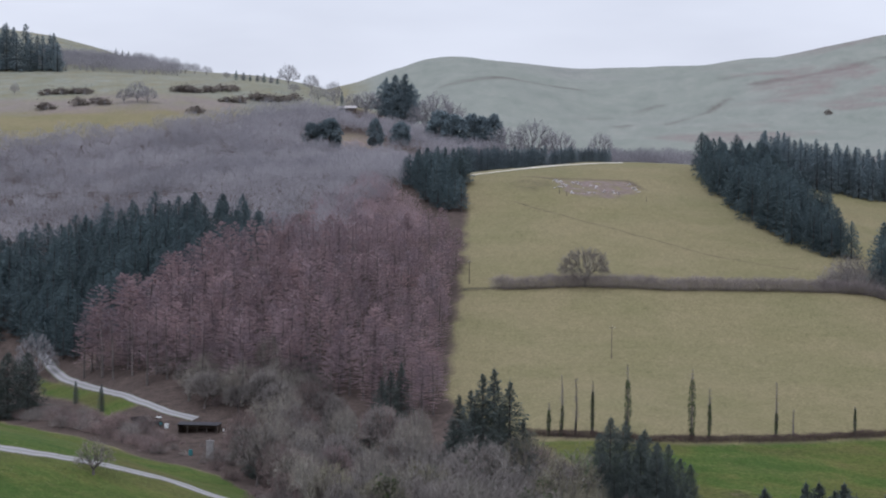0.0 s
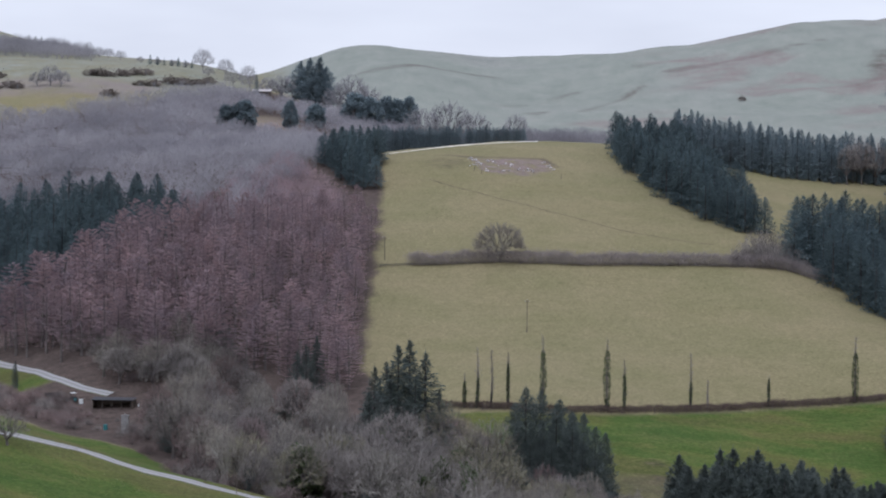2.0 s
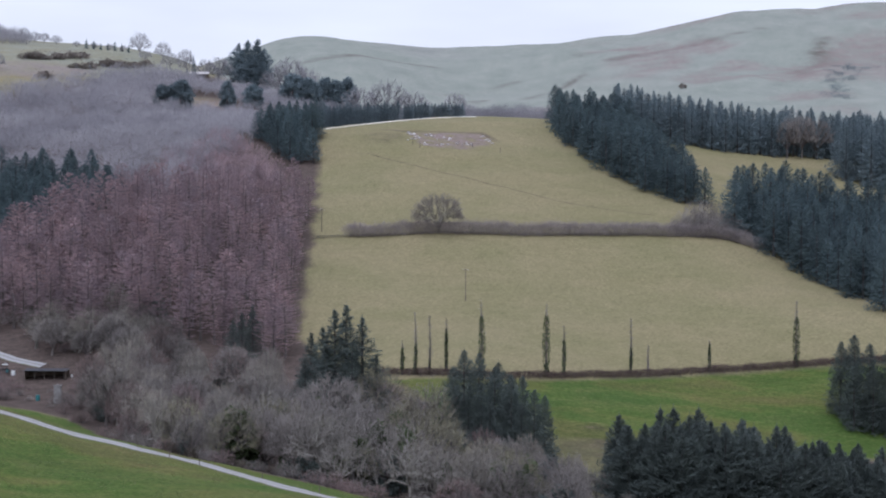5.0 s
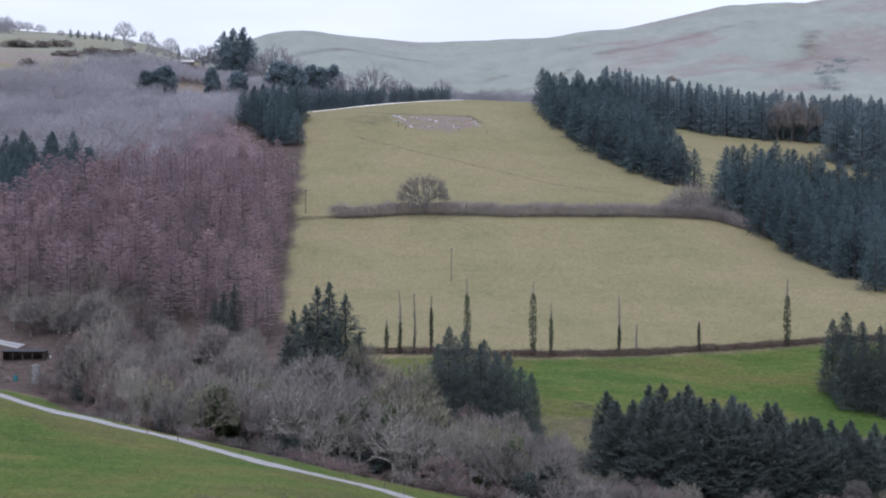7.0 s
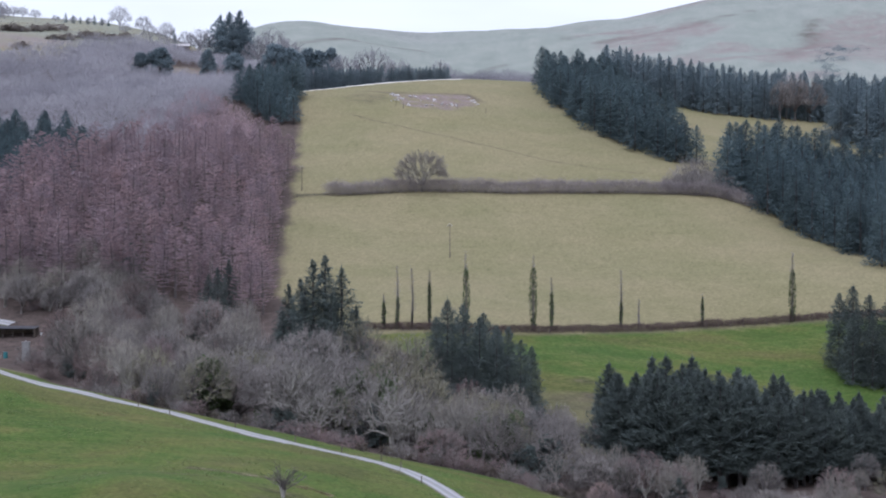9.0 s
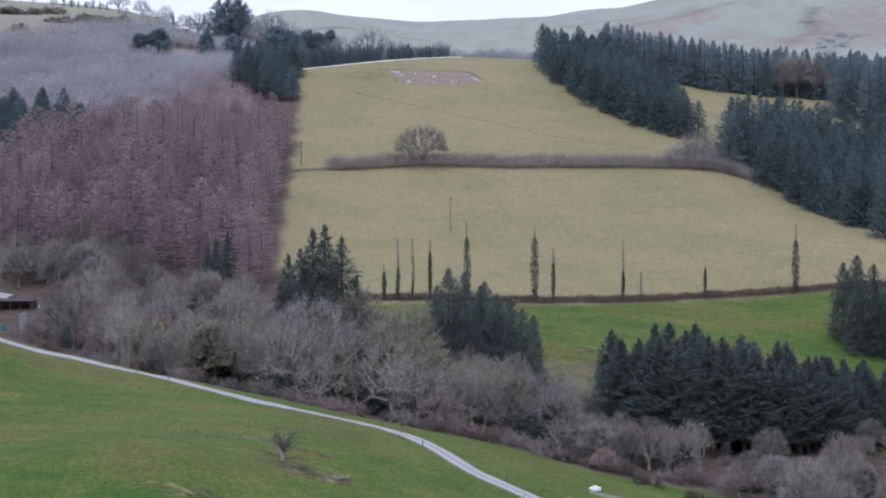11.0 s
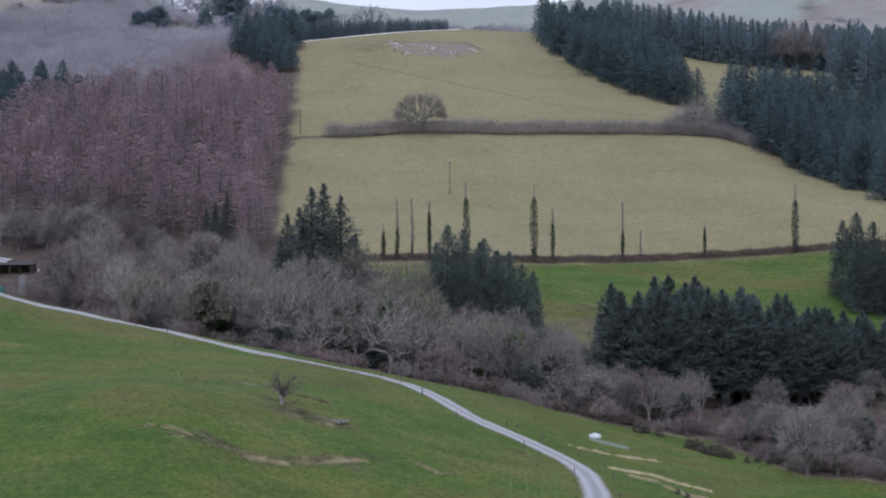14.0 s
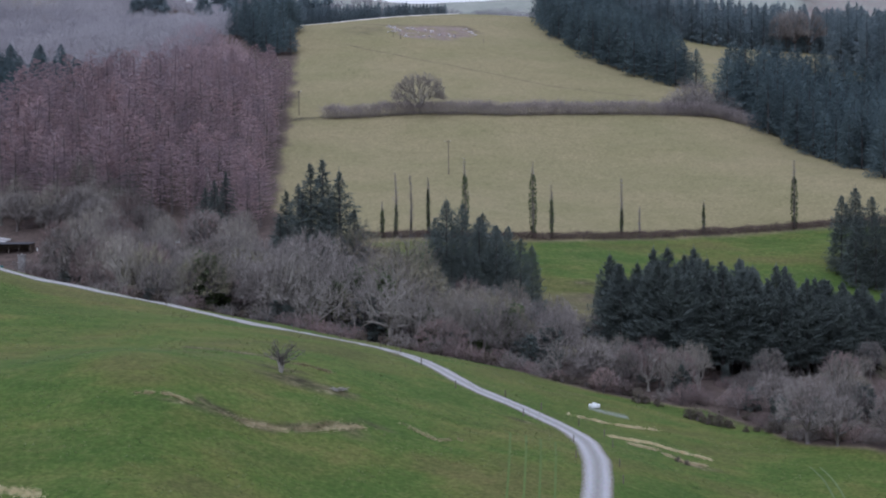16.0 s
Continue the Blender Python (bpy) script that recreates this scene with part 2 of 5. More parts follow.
SECTIONS = {**NEAR_ROWS, **FAR_ROWS, **HILL_ROWS}
ROWS = np.array(sorted(SECTIONS), float)
TABLE = np.array([SECTIONS[int(r)] for r in ROWS], float)


def slopes(knots, values):
    return np.gradient(values, knots, axis=0)


def hermite(knots, values, tangents, at):
    """Smooth curves through knots; values may be a table with one curve a column."""
    i = np.clip(np.searchsorted(knots, at) - 1, 0, len(knots) - 2)
    h = knots[i + 1] - knots[i]
    s = (at - knots[i]) / h
    a, b, c, d = 2 * s**3 - 3 * s**2 + 1, s**3 - 2 * s**2 + s, 3 * s**2 - 2 * s**3, s**3 - s**2
    return i, h, (a, b, c, d)


def height(x, y):
    """Ground height at places in plan, arrays allowed."""
    x, y = np.atleast_1d(np.asarray(x, float)), np.atleast_1d(np.asarray(y, float))
    u = np.where(y > 1, x / np.maximum(y, 1), np.sign(x) * 9)
    u = np.clip(u, COLS[0], COLS[-1])
    r = np.where(np.abs(x) < 0.32 * y, y, np.hypot(x, y))
    r = np.clip(r, 0, 4899)
    i, h, (a, b, c, d) = hermite(ROWS, TABLE, None, r)
    tan = slopes(ROWS, TABLE)
    lines = a[:, None] * TABLE[i] + (b * h)[:, None] * tan[i] + c[:, None] * TABLE[i + 1] + (d * h)[:, None] * tan[i + 1]
    j, g, (a, b, c, d) = hermite(COLS, None, None, u)
    lt = np.gradient(lines, COLS, axis=1)
    k = np.arange(len(u))
    return a * lines[k, j] + b * g * lt[k, j] + c * lines[k, j + 1] + d * g * lt[k, j + 1]


def line_at(points, at):
    xs, ys = zip(*points)
    return np.interp(at, xs, ys)


def inside(points, x, y, soft=2.0):
    """1 inside a plan polygon, 0 outside, with an edge that many metres soft."""
    p = np.array(points, float)
    dist, odd = np.full(x.shape, 1e9), np.zeros(x.shape, bool)
    for (ax, ay), (bx, by) in zip(p, np.roll(p, -1, 0)):
        s = np.clip(((x - ax) * (bx - ax) + (y - ay) * (by - ay)) / ((bx - ax) ** 2 + (by - ay) ** 2), 0, 1)
        dist = np.minimum(dist, np.hypot(x - ax - s * (bx - ax), y - ay - s * (by - ay)))
        if ay != by:
            odd ^= ((ay > y) != (by > y)) & (x < ax + (y - ay) * (bx - ax) / (by - ay))
    return np.clip(np.where(odd, dist, -dist) / soft + 0.5, 0, 1)


FIELD_EDGE = [(-230, 660), (-190, 646), (-167, 632), (-148, 611), (-137, 602), (-126, 590), (-117, 580), (-105, 575), (-93, 563), (-85, 545), (-76, 512), (-68, 494), (-58, 485), (-30, 474), (-6, 466), (5, 468), (14, 466), (20, 459), (29, 457), (38, 457), (50, 458), (58, 447), (64, 434), (78, 427), (120, 415)]
PASTURE_EDGE = [(560, -8), (578, -18), (600, -36), (622, -41.6), (662, -42.7), (712, -43.4), (767, -45), (854, -49.5), (880, -54), (905, -30), (930, 30), (1000, 60), (1100, 100), (1400, 500)]
WOOD_TOP = [(-0.3, 1026), (-0.255, 1034), (-0.21, 1050), (-0.186, 1066), (-0.157, 1102), (-0.122, 1190), (-0.10, 1270), (-0.05, 1290), (0.0, 1250), (0.06, 1150)]
GREEN = [(-17, 578), (-6, 560), (0, 544), (30, 540), (84, 545), (120, 555), (140, 608), (88, 602), (66, 597), (50, 590), (23, 579.5), (5, 576.5)]
HEDGE_FOOT = [(-20, 584), (-2.7, 579.5), (12.5, 578.5), (23, 582), (38, 587), (51, 592), (66, 599), (88.5, 603.5), (125, 609.5)]
# purple dead bracken on the hills: centre and half-widths in plan
PINK = [(165, 2330, 45, 30), (225, 2270, 45, 40), (120, 1850, 60, 35), (262, 2140, 26, 24), (238, 2050, 30, 24), (330, 2060, 60, 90), (385, 2180, 45, 60), (290, 1900, 40, 50)]
GULLIES = [[(16, 1990), (60, 2070), (95, 2120), (120, 2190)], [(-20, 2060), (30, 2150), (60, 2220)], [(110, 2290), (150, 2330), (190, 2330)], [(150, 2250), (230, 2290), (300, 2320)], [(300, 2060), (330, 2130), (345, 2240)], [(-150, 2200), (-90, 2250), (-20, 2280)]]
GAP = [(20, 562), (42, 562), (38, 516), (33, 500), (26, 498), (20, 518)]
YARD = [(-119, 612), (-97, 612), (-95, 592), (-99, 582), (-109, 581), (-113, 590)]
SCAR = [(-16, 834), (-6, 838), (9, 841), (13, 826), (6, 816), (-6, 815), (-13, 822)]
BANK = [(-28, 842), (-16, 839), (-4, 841), (9, 843), (14, 832)]
LAWN = [(-178, 720), (-170, 692), (-136, 626), (-128, 634), (-147, 664), (-166, 702)]


def build_ground():
    angles = np.concatenate([np.arange(-180, -18, 6.0), np.arange(-17.6, 14.2, 0.125), np.arange(15, 180, 6.0)])
    radii = np.concatenate([[0.01, 60, 150, 250, 310], np.arange(335, 520, 1.0), np.arange(520, 960, 1.8), np.geomspace(960, 2750, 190), [2900, 3200, 3600, 4200, 4880]])
    a, r = np.meshgrid(np.radians(angles), radii)
    x, y = (r * np.sin(a)).ravel(), (r * np.cos(a)).ravel()
    z = height(x, y)
    for k in np.flatnonzero((y > 330) & (np.abs(x) < 0.34 * y)):
        far = 1.0 if y[k] < 1000 else min(1 + (y[k] - 1000) / 250, 6)
        z[k] += 0.35 * noise.noise((x[k] / 14, y[k] / 14, 0)) + 0.12 * noise.noise((x[k] / 3.2, y[k] / 3.2, 5))
        if y[k] > 1000:
            z[k] += (far - 1) * (1.6 * noise.noise((x[k] / 130, y[k] / 130, 2)) + 0.5 * noise.noise((x[k] / 45, y[k] / 60, 9)))
    na, nr = len(angles), len(radii)
    idx = np.arange(na * nr).reshape(nr, na)
    nxt = np.roll(idx, -1, 1)
    faces = np.stack([idx[:-1], nxt[:-1], nxt[1:], idx[1:]], -1).reshape(-1, 4)[:, ::-1]
    mesh = bpy.data.meshes.new("ground")
    mesh.from_pydata(np.stack([x, y, z], 1).tolist(), [], faces.tolist())
    mesh.polygons.foreach_set("use_smooth", np.ones(len(faces), bool))
    mesh.materials.append(ground_surface)
    wob = np.array([noise.noise((px / 9, py / 9, 3)) for px, py in zip(x, y)]) * 2.0
    u = x / np.maximum(y, 1)
    near = np.clip((line_at(FIELD_EDGE, x) - y + wob) / 2.5 + 0.5, 0, 1)
    lush = np.maximum(near, np.maximum(inside(GREEN, x + wob, y + 0.5 * wob, 2.5), np.maximum(inside(LAWN, x, y, 2), 0.62 * inside(GAP, x + wob, y + wob, 6))))
    left = (x - np.interp(y, *zip(*PASTURE_EDGE)) + wob) / 2.5
    wood = np.clip(0.5 - left, 0, 1) * np.clip((np.interp(u, *zip(*WOOD_TOP)) - y) / 6, 0, 1)
    wood = np.maximum(wood, np.clip((575 - y) / 3, 0, 1) * (y > 380)) * (1 - lush)
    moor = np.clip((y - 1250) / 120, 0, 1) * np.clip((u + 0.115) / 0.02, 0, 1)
    rough_hill = np.clip((y - 1115) / 50, 0, 0.55) * np.clip((-0.1 - u) / 0.02, 0, 1)
    patch = np.array([noise.noise((px / 120, py / 200, 7)) + 0.5 * noise.noise((px / 40, py / 60, 8)) for px, py in zip(x, y)])
    band = np.clip(1 - np.abs(y - 1150 + 40 * patch) / 40, 0, 1) * np.clip((-u - 0.15) / 0.02, 0, 1)
    bracken = np.maximum(np.clip((y - 1330) / 60, 0, 1) * np.clip((1650 - y + 90 * patch) / 120, 0, 0.6) * np.clip((u + 0.01) / 0.03, 0, 1), np.clip(band * 1.2, 0, 0.5))
    bracken = np.maximum(bracken, np.clip((patch - 0.05) * 1.2, 0, 0.5) * moor * np.clip((u - 0.04) / 0.05, 0, 1))
    near_patch = np.array([noise.noise((px / 3.6, py / 2.2, 11)) for px, py in zip(x, y)])
    bare_earth = inside(SCAR, x + wob, y + wob, 3.0) * np.clip(0.75 + 1.3 * near_patch, 0, 1)
    bracken, wood = np.maximum(bracken, 0.85 * bare_earth), np.maximum(wood, 0.55 * bare_earth * np.clip(0.6 + 2 * wob * near_patch, 0, 1))
    wood = np.maximum(wood, 0.42 * np.clip(1.2 - np.hypot((x + 25) / 8, (y - 827) / 9) + 0.3 * near_patch, 0, 1))
    wood = np.maximum(wood, inside(YARD, x + wob, y, 3.0))
    for line, broad, deep in ((BANK, 1.3, 0.6), (HEDGE_FOOT, 2.2, 0.55)):
        for (ax, ay), (bx, by) in zip(line, line[1:]):
            k = np.clip(((x - ax) * (bx - ax) + (y - ay) * (by - ay)) / ((bx - ax) ** 2 + (by - ay) ** 2), 0, 1)
            wood = np.maximum(wood, np.clip(1.3 - np.hypot(x - ax - k * (bx - ax), y - ay - k * (by - ay)) / broad + 0.4 * near_patch, 0, 1) * deep)
    for cx, cy, rx, ry in PINK:
        bracken = np.maximum(bracken, np.clip(1.3 - np.hypot((x - cx) / rx, (y - cy) / ry) + 0.9 * patch + 0.4 * near_patch, 0, 0.5))
    glade = np.clip(1.4 - np.hypot((x + 113) / 13, (y - 1050) / 42) + 0.3 * patch, 0, 1)
    bracken, wood = np.maximum(bracken, 0.85 * glade), wood * (1 - glade)
    dirt = np.zeros_like(x)
    for line in GULLIES:
        for (ax, ay), (bx, by) in zip(line, line[1:]):
            k = np.clip(((x - ax) * (bx - ax) + (y - ay) * (by - ay)) / ((bx - ax) ** 2 + (by - ay) ** 2), 0, 1)
            d = np.hypot(x - ax - k * (bx - ax), (y - ay - k * (by - ay)) * 0.6)
            d *= 0.42 if ax >= 300 else 1
            wood = np.maximum(wood, np.clip(0.7 - d / 11 + 0.7 * patch, 0, 0.55) * moor)
    for cx, cy, rx, ry in ((-42, 382, 7, 1.0), (-36, 418, 9, 1.2), (-24, 403, 5, 2.6), (-17, 403, 3, 1.5), (-36, 411, 8, 1.5), (-27, 408, 6, 1.4), (-15, 389, 6, 2.2), (-10, 393, 5, 1.4), (44, 413, 4, 0.8), (34, 548, 5, 2), (52, 449, 5, 2.5), (22, 459, 5, 1.6), (62, 445, 6, 1.6), (-7, 441, 3, 2), (14, 414, 4, 1.2)):
        d = np.hypot((x - cx) / rx, (y - cy) / ry)
        dirt = np.maximum(dirt, np.clip(1.25 - d + 0.45 * wob, 0, 1) * 0.9)
    for line, broad in (([(-43, 418.9), (-36, 418.2), (-29, 416.6), (-25, 414)], 1.0), ([(-24, 404), (-19, 402.5), (-13, 404)], 0.8), ([(-37, 384), (-29, 382), (-20, 386), (-13, 391)], 1.3)):
        for (ax, ay), (bx, by) in zip(line, line[1:]):
            k = np.clip(((x - ax) * (bx - ax) + (y - ay) * (by - ay)) / ((bx - ax) ** 2 + (by - ay) ** 2), 0, 1)
            dirt = np.maximum(dirt, np.clip(1.2 - np.hypot(x - ax - k * (bx - ax), y - ay - k * (by - ay)) / broad + 0.7 * near_patch, 0, 1))
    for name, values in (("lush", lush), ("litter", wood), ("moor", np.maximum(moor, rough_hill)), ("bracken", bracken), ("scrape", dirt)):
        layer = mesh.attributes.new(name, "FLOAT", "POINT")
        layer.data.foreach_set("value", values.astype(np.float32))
    return tagged(new("ground", mesh), "rolling ground of pasture, woodland floor and moorland", "ground", kind="structure")


ground = build_ground()


ground_tree = BVHTree.FromPolygons([v.co[:] for v in ground.data.vertices], [p.vertices[:] for p in ground.data.polygons])


def ground_z(x, y):
    place = ground_tree.ray_cast(Vector((x, y, 900)), Vector((0, 0, -1)))[0]
    return place.z if place else float(height(x, y)[0])


# ---- building helpers ----


def mesh_from(name, verts, faces, surface, smooth=False):
    mesh = bpy.data.meshes.new(name)
    mesh.from_pydata([tuple(v) for v in verts], [], faces)
    mesh.materials.append(surface)
    if smooth:
        mesh.polygons.foreach_set("use_smooth", np.ones(len(mesh.polygons), bool))
    mesh.update()
    return mesh


class Shape:
    """Gathers tubes, blades and boxes into one mesh."""

    def __init__(self, seed=0):
        self.v, self.f, self.rng = [], [], np.random.default_rng(seed)

    def tube(self, points, radii, sides=5):
        points = [np.asarray(p, float) for p in points]
        base = len(self.v)
        for k, (p, r) in enumerate(zip(points, radii)):
            d = points[min(k + 1, len(points) - 1)] - points[max(k - 1, 0)]
            d /= np.linalg.norm(d) + 1e-9
            side = np.cross(d, (0.31, 0.95, 0.12) if abs(d[1]) < 0.9 else (1, 0, 0))
            side /= np.linalg.norm(side)
            up = np.cross(d, side)
            for s in range(sides):
                t = 2 * math.pi * s / sides
                self.v.append(p + r * (math.cos(t) * side + math.sin(t) * up))
        for k in range(len(points) - 1):
            for s in range(sides):
                i, j = base + k * sides + s, base + k * sides + (s + 1) % sides
                self.f.append((i, j, j + sides, i + sides))
        self.f.append(tuple(base + (len(points) - 1) * sides + s for s in range(sides)))
        return self

    def blade(self, a, b, width):
        """A thin tapering twig or spray from a to b."""
        d = np.subtract(b, a)
        side = np.cross(d, self.rng.normal(size=3))
        side *= width / 2 / (np.linalg.norm(side) + 1e-9)
        k = len(self.v)
        self.v += [np.asarray(a) - side, np.asarray(a) + side, np.asarray(b, float)]
        self.f.append((k, k + 1, k + 2))
        return self

    def blades(self, a, b, width):
        """Many blades at once, from rows of a to rows of b."""
        d = b - a
        side = np.cross(d, self.rng.normal(size=d.shape))
        side *= (width / 2 / (np.linalg.norm(side, axis=1) + 1e-9))[:, None]
        k = len(self.v)
        self.v += list(np.stack([a - side, a + side, b], 1).reshape(-1, 3))
        self.f += [(i, i + 1, i + 2) for i in range(k, k + 3 * len(a), 3)]
        return self

    def leaf(self, c, size, flat=0.5):
        """A small four-cornered tuft with a bent middle."""
        n = self.rng.normal(size=3) * (1, 1, flat)
        m = self.rng.normal(size=3) * (1, 1, flat)
        n, m = n / np.linalg.norm(n) * size, m / np.linalg.norm(m) * size * 0.6
        k = len(self.v)
        self.v += [c - n, c + m, c + n * 0.9, c - m]
        self.f += [(k, k + 1, k + 2), (k, k + 2, k + 3)]
        return self

    def box(self, x0, y0, z0, x1, y1, z1):
        k = len(self.v)
        self.v += [np.array(p, float) for p in ((x0, y0, z0), (x1, y0, z0), (x1, y1, z0), (x0, y1, z0), (x0, y0, z1), (x1, y0, z1), (x1, y1, z1), (x0, y1, z1))]
        self.f += [tuple(k + i for i in q) for q in ((3, 2, 1, 0), (4, 5, 6, 7), (0, 1, 5, 4), (1, 2, 6, 5), (2, 3, 7, 6), (3, 0, 4, 7))]
        return self

    def mesh(self, name, surface, smooth=False):
        return mesh_from(name, self.v, self.f, surface, smooth)


def part(name, mesh, parent, label=""):
    ob = new(name, mesh)
    ob.parent = parent
    return tagged(ob, label)


def thing(name, label, category, group=""):
    return tagged(new(name), label, category, group)


# ---- trees: every maker returns (trunk shape, crown shape, height) ----


def unit(v):
    return v / (np.linalg.norm(v) + 1e-9)


def larch_shapes(seed, h=20.0, wide=4.0):
    """A leafless larch: level boughs in uneven tiers with flat fans of twigs, and a slender leader."""
    trunk, crown = Shape(seed), Shape(seed)
    g = crown.rng
    lean = g.normal(size=2) * 0.4
    axis = lambda s: np.array([lean[0] * s * s, lean[1] * s * s, h * s])
    trunk.tube([axis(s) for s in (0, 0.3, 0.6, 0.85, 1)], (0.26, 0.2, 0.13, 0.06, 0.015), 5)
    for k in range(84):
        s = 0.14 + 0.85 * ((k + g.random()) / 84) ** 0.85
        reach = (wide * (1.0 - s) ** 0.48 * 1.05 * (0.75 + 0.25 * min(1, s / 0.4)) + 0.1) * (0.6 + 0.6 * g.random())
        t = k * 2.4 + g.normal() * 0.5
        out = np.array([math.cos(t), math.sin(t), 0])
        across = np.array([-out[1], out[0], 0])
        a = axis(s)
        tip = a + out * reach + (0, 0, (0.12 + 0.12 * g.normal()) * reach)
        crown.blade(a, tip, 0.11)
        n = 64 if s > 0.6 else 44 if s > 0.35 else 12
        w = 0.38 + 0.62 * g.random((n, 1)) ** 0.6
        p = a + (tip - a) * w - (0, 0, 0.08 * reach) * np.sin(w * 3.14)
        d = out * 0.5 + across * g.normal(size=(n, 1)) * 0.75 + g.normal(size=(n, 1)) * (0, 0, 0.3) + (0, 0, 0.15 + 0.5 * s)
        d *= (0.35 + 0.6 * g.random((n, 1))) * (0.7 + 0.3 * (1 - s)) / np.linalg.norm(d, axis=1)[:, None]
        crown.blades(p, p + d, 0.06 + 0.035 * g.random(n))
    return trunk, crown, h


def spruce_shapes(seed, h=22.0, wide=4.2, bare=0.05, droop=0.35, boughs=110, sprays=19, size=0.7, power=0.95, ragged=0.6):
    """A conifer clothed in hanging sprays, with a ragged outline and a pointed leader."""
    trunk, crown = Shape(seed), Shape(seed)
    g = crown.rng
    trunk.tube([(0, 0, 0), (0, 0, h * 0.5), (0, 0, h * 0.9), (0, 0, h)], (0.32, 0.2, 0.06, 0.01), 6)
    lobes = g.random(3) * 6.283
    for k in range(boughs):
        s = bare + (0.98 - bare) * ((k + g.random()) / boughs) ** 0.92
        t = k * 2.4 + g.normal() * 0.35
        out = np.array([math.cos(t), math.sin(t), 0])
        lobe = 1 + 0.16 * math.cos(t - lobes[0]) + 0.12 * math.cos(2 * t - lobes[1] + 5 * s)
        reach = (0.05 + wide * min((1 - s) * 2.6 * power, (1 - s) ** power)) * (1 - ragged / 2 + ragged * g.random()) * lobe
        if s < bare + 0.12:
            reach *= 0.8
        a = np.array([0, 0, h * s])
        tip = a + out * reach + (0, 0, (0.4 * s - droop * (1 - s)) * reach)
        across = np.array([-out[1], out[0], 0])
        crown.blade(a, tip + out * 0.3 * (1 - s), 0.14)
        n = max(4, int(sprays * (0.3 + 0.7 * (1 - s) ** 0.7)))
        grow = 0.45 + 0.55 * min(1, (1 - s) * 2.5)
        w = 0.2 + 0.8 * g.random((n, 1)) ** 0.7
        p = a + (tip - a) * w + across * g.normal(size=(n, 1)) * 0.22 * reach * (1.1 - 0.5 * w) + g.normal(size=(n, 1)) * (0, 0, 0.25 * grow)
        d = out * 0.6 + across * g.normal(size=(n, 1)) * 0.5 + (0, 0, -0.3 - droop + 1.1 * s) + g.normal(size=(n, 3)) * 0.35
        d *= grow * size * (0.6 + 0.8 * g.random((n, 1))) / np.linalg.norm(d, axis=1)[:, None]
        crown.blades(p - d * 0.4, p + d, size * (0.19 + 0.13 * g.random(n)) * (0.55 + 0.45 * grow))
    crown.blade((0, 0, h * 0.93), (0, 0, h * 1.05), 0.2)
    return trunk, crown, h


def round_evergreen_shapes(seed, h=14.0, wide=5.0, low=0.08, blobs=34, tufts=95, size=0.55):
    """A broad dense evergreen of many foliage clumps, ragged in outline."""
    trunk, crown = Shape(seed), Shape(seed)
    g = crown.rng
    trunk.tube([(0, 0, 0), (0.1, 0, h * 0.4), (0, 0.1, h * 0.8)], (0.4, 0.3, 0.08), 6)
    for k in range(blobs):
        s = low + (0.93 - low) * (k + g.random()) / blobs
        ring = wide * math.sin(math.pi * min(0.92, 0.16 + 0.84 * s) ** 0.9) ** 0.7 * (0.5 + 0.45 * g.random())
        t = k * 2.4 + g.normal() * 0.4
        c = np.array([math.cos(t) * ring, math.sin(t) * ring, h * s])
        trunk.tube([(0, 0, max(0.1, h * s - ring * 0.5)), c * (0.6, 0.6, 1)], (0.1, 0.03), 3)
        r = wide * (0.26 + 0.16 * g.random())
        for q in range(tufts):
            d = unit(g.normal(size=3)) * r * (0.55 + 0.5 * g.random()) * (1, 1, 0.85)
            crown.leaf(c + d, size * (0.6 + 0.7 * g.random()), 0.8)
    for q in range(60):
        crown.leaf(np.array([0, 0, h * 0.93]) + g.normal(size=3) * (0.7, 0.7, 0.6), size, 0.8)
    return trunk, crown, h


def sphere_ways(n, low, g):
    """Directions spread evenly over a dome, from its rim to its top."""
    k = np.arange(n) + 0.5
    z = low + (0.985 - low) * k / n
    t = k * 2.39996 + g.random() * 6.283
    ring = np.sqrt(np.maximum(0.0, 1 - z * z))
    return unit_rows(np.stack([ring * np.cos(t), ring * np.sin(t), z], 1) + g.normal(size=(n, 3)) * 0.07)


def unit_rows(v):
    return v / (np.linalg.norm(v, axis=1)[:, None] + 1e-9)


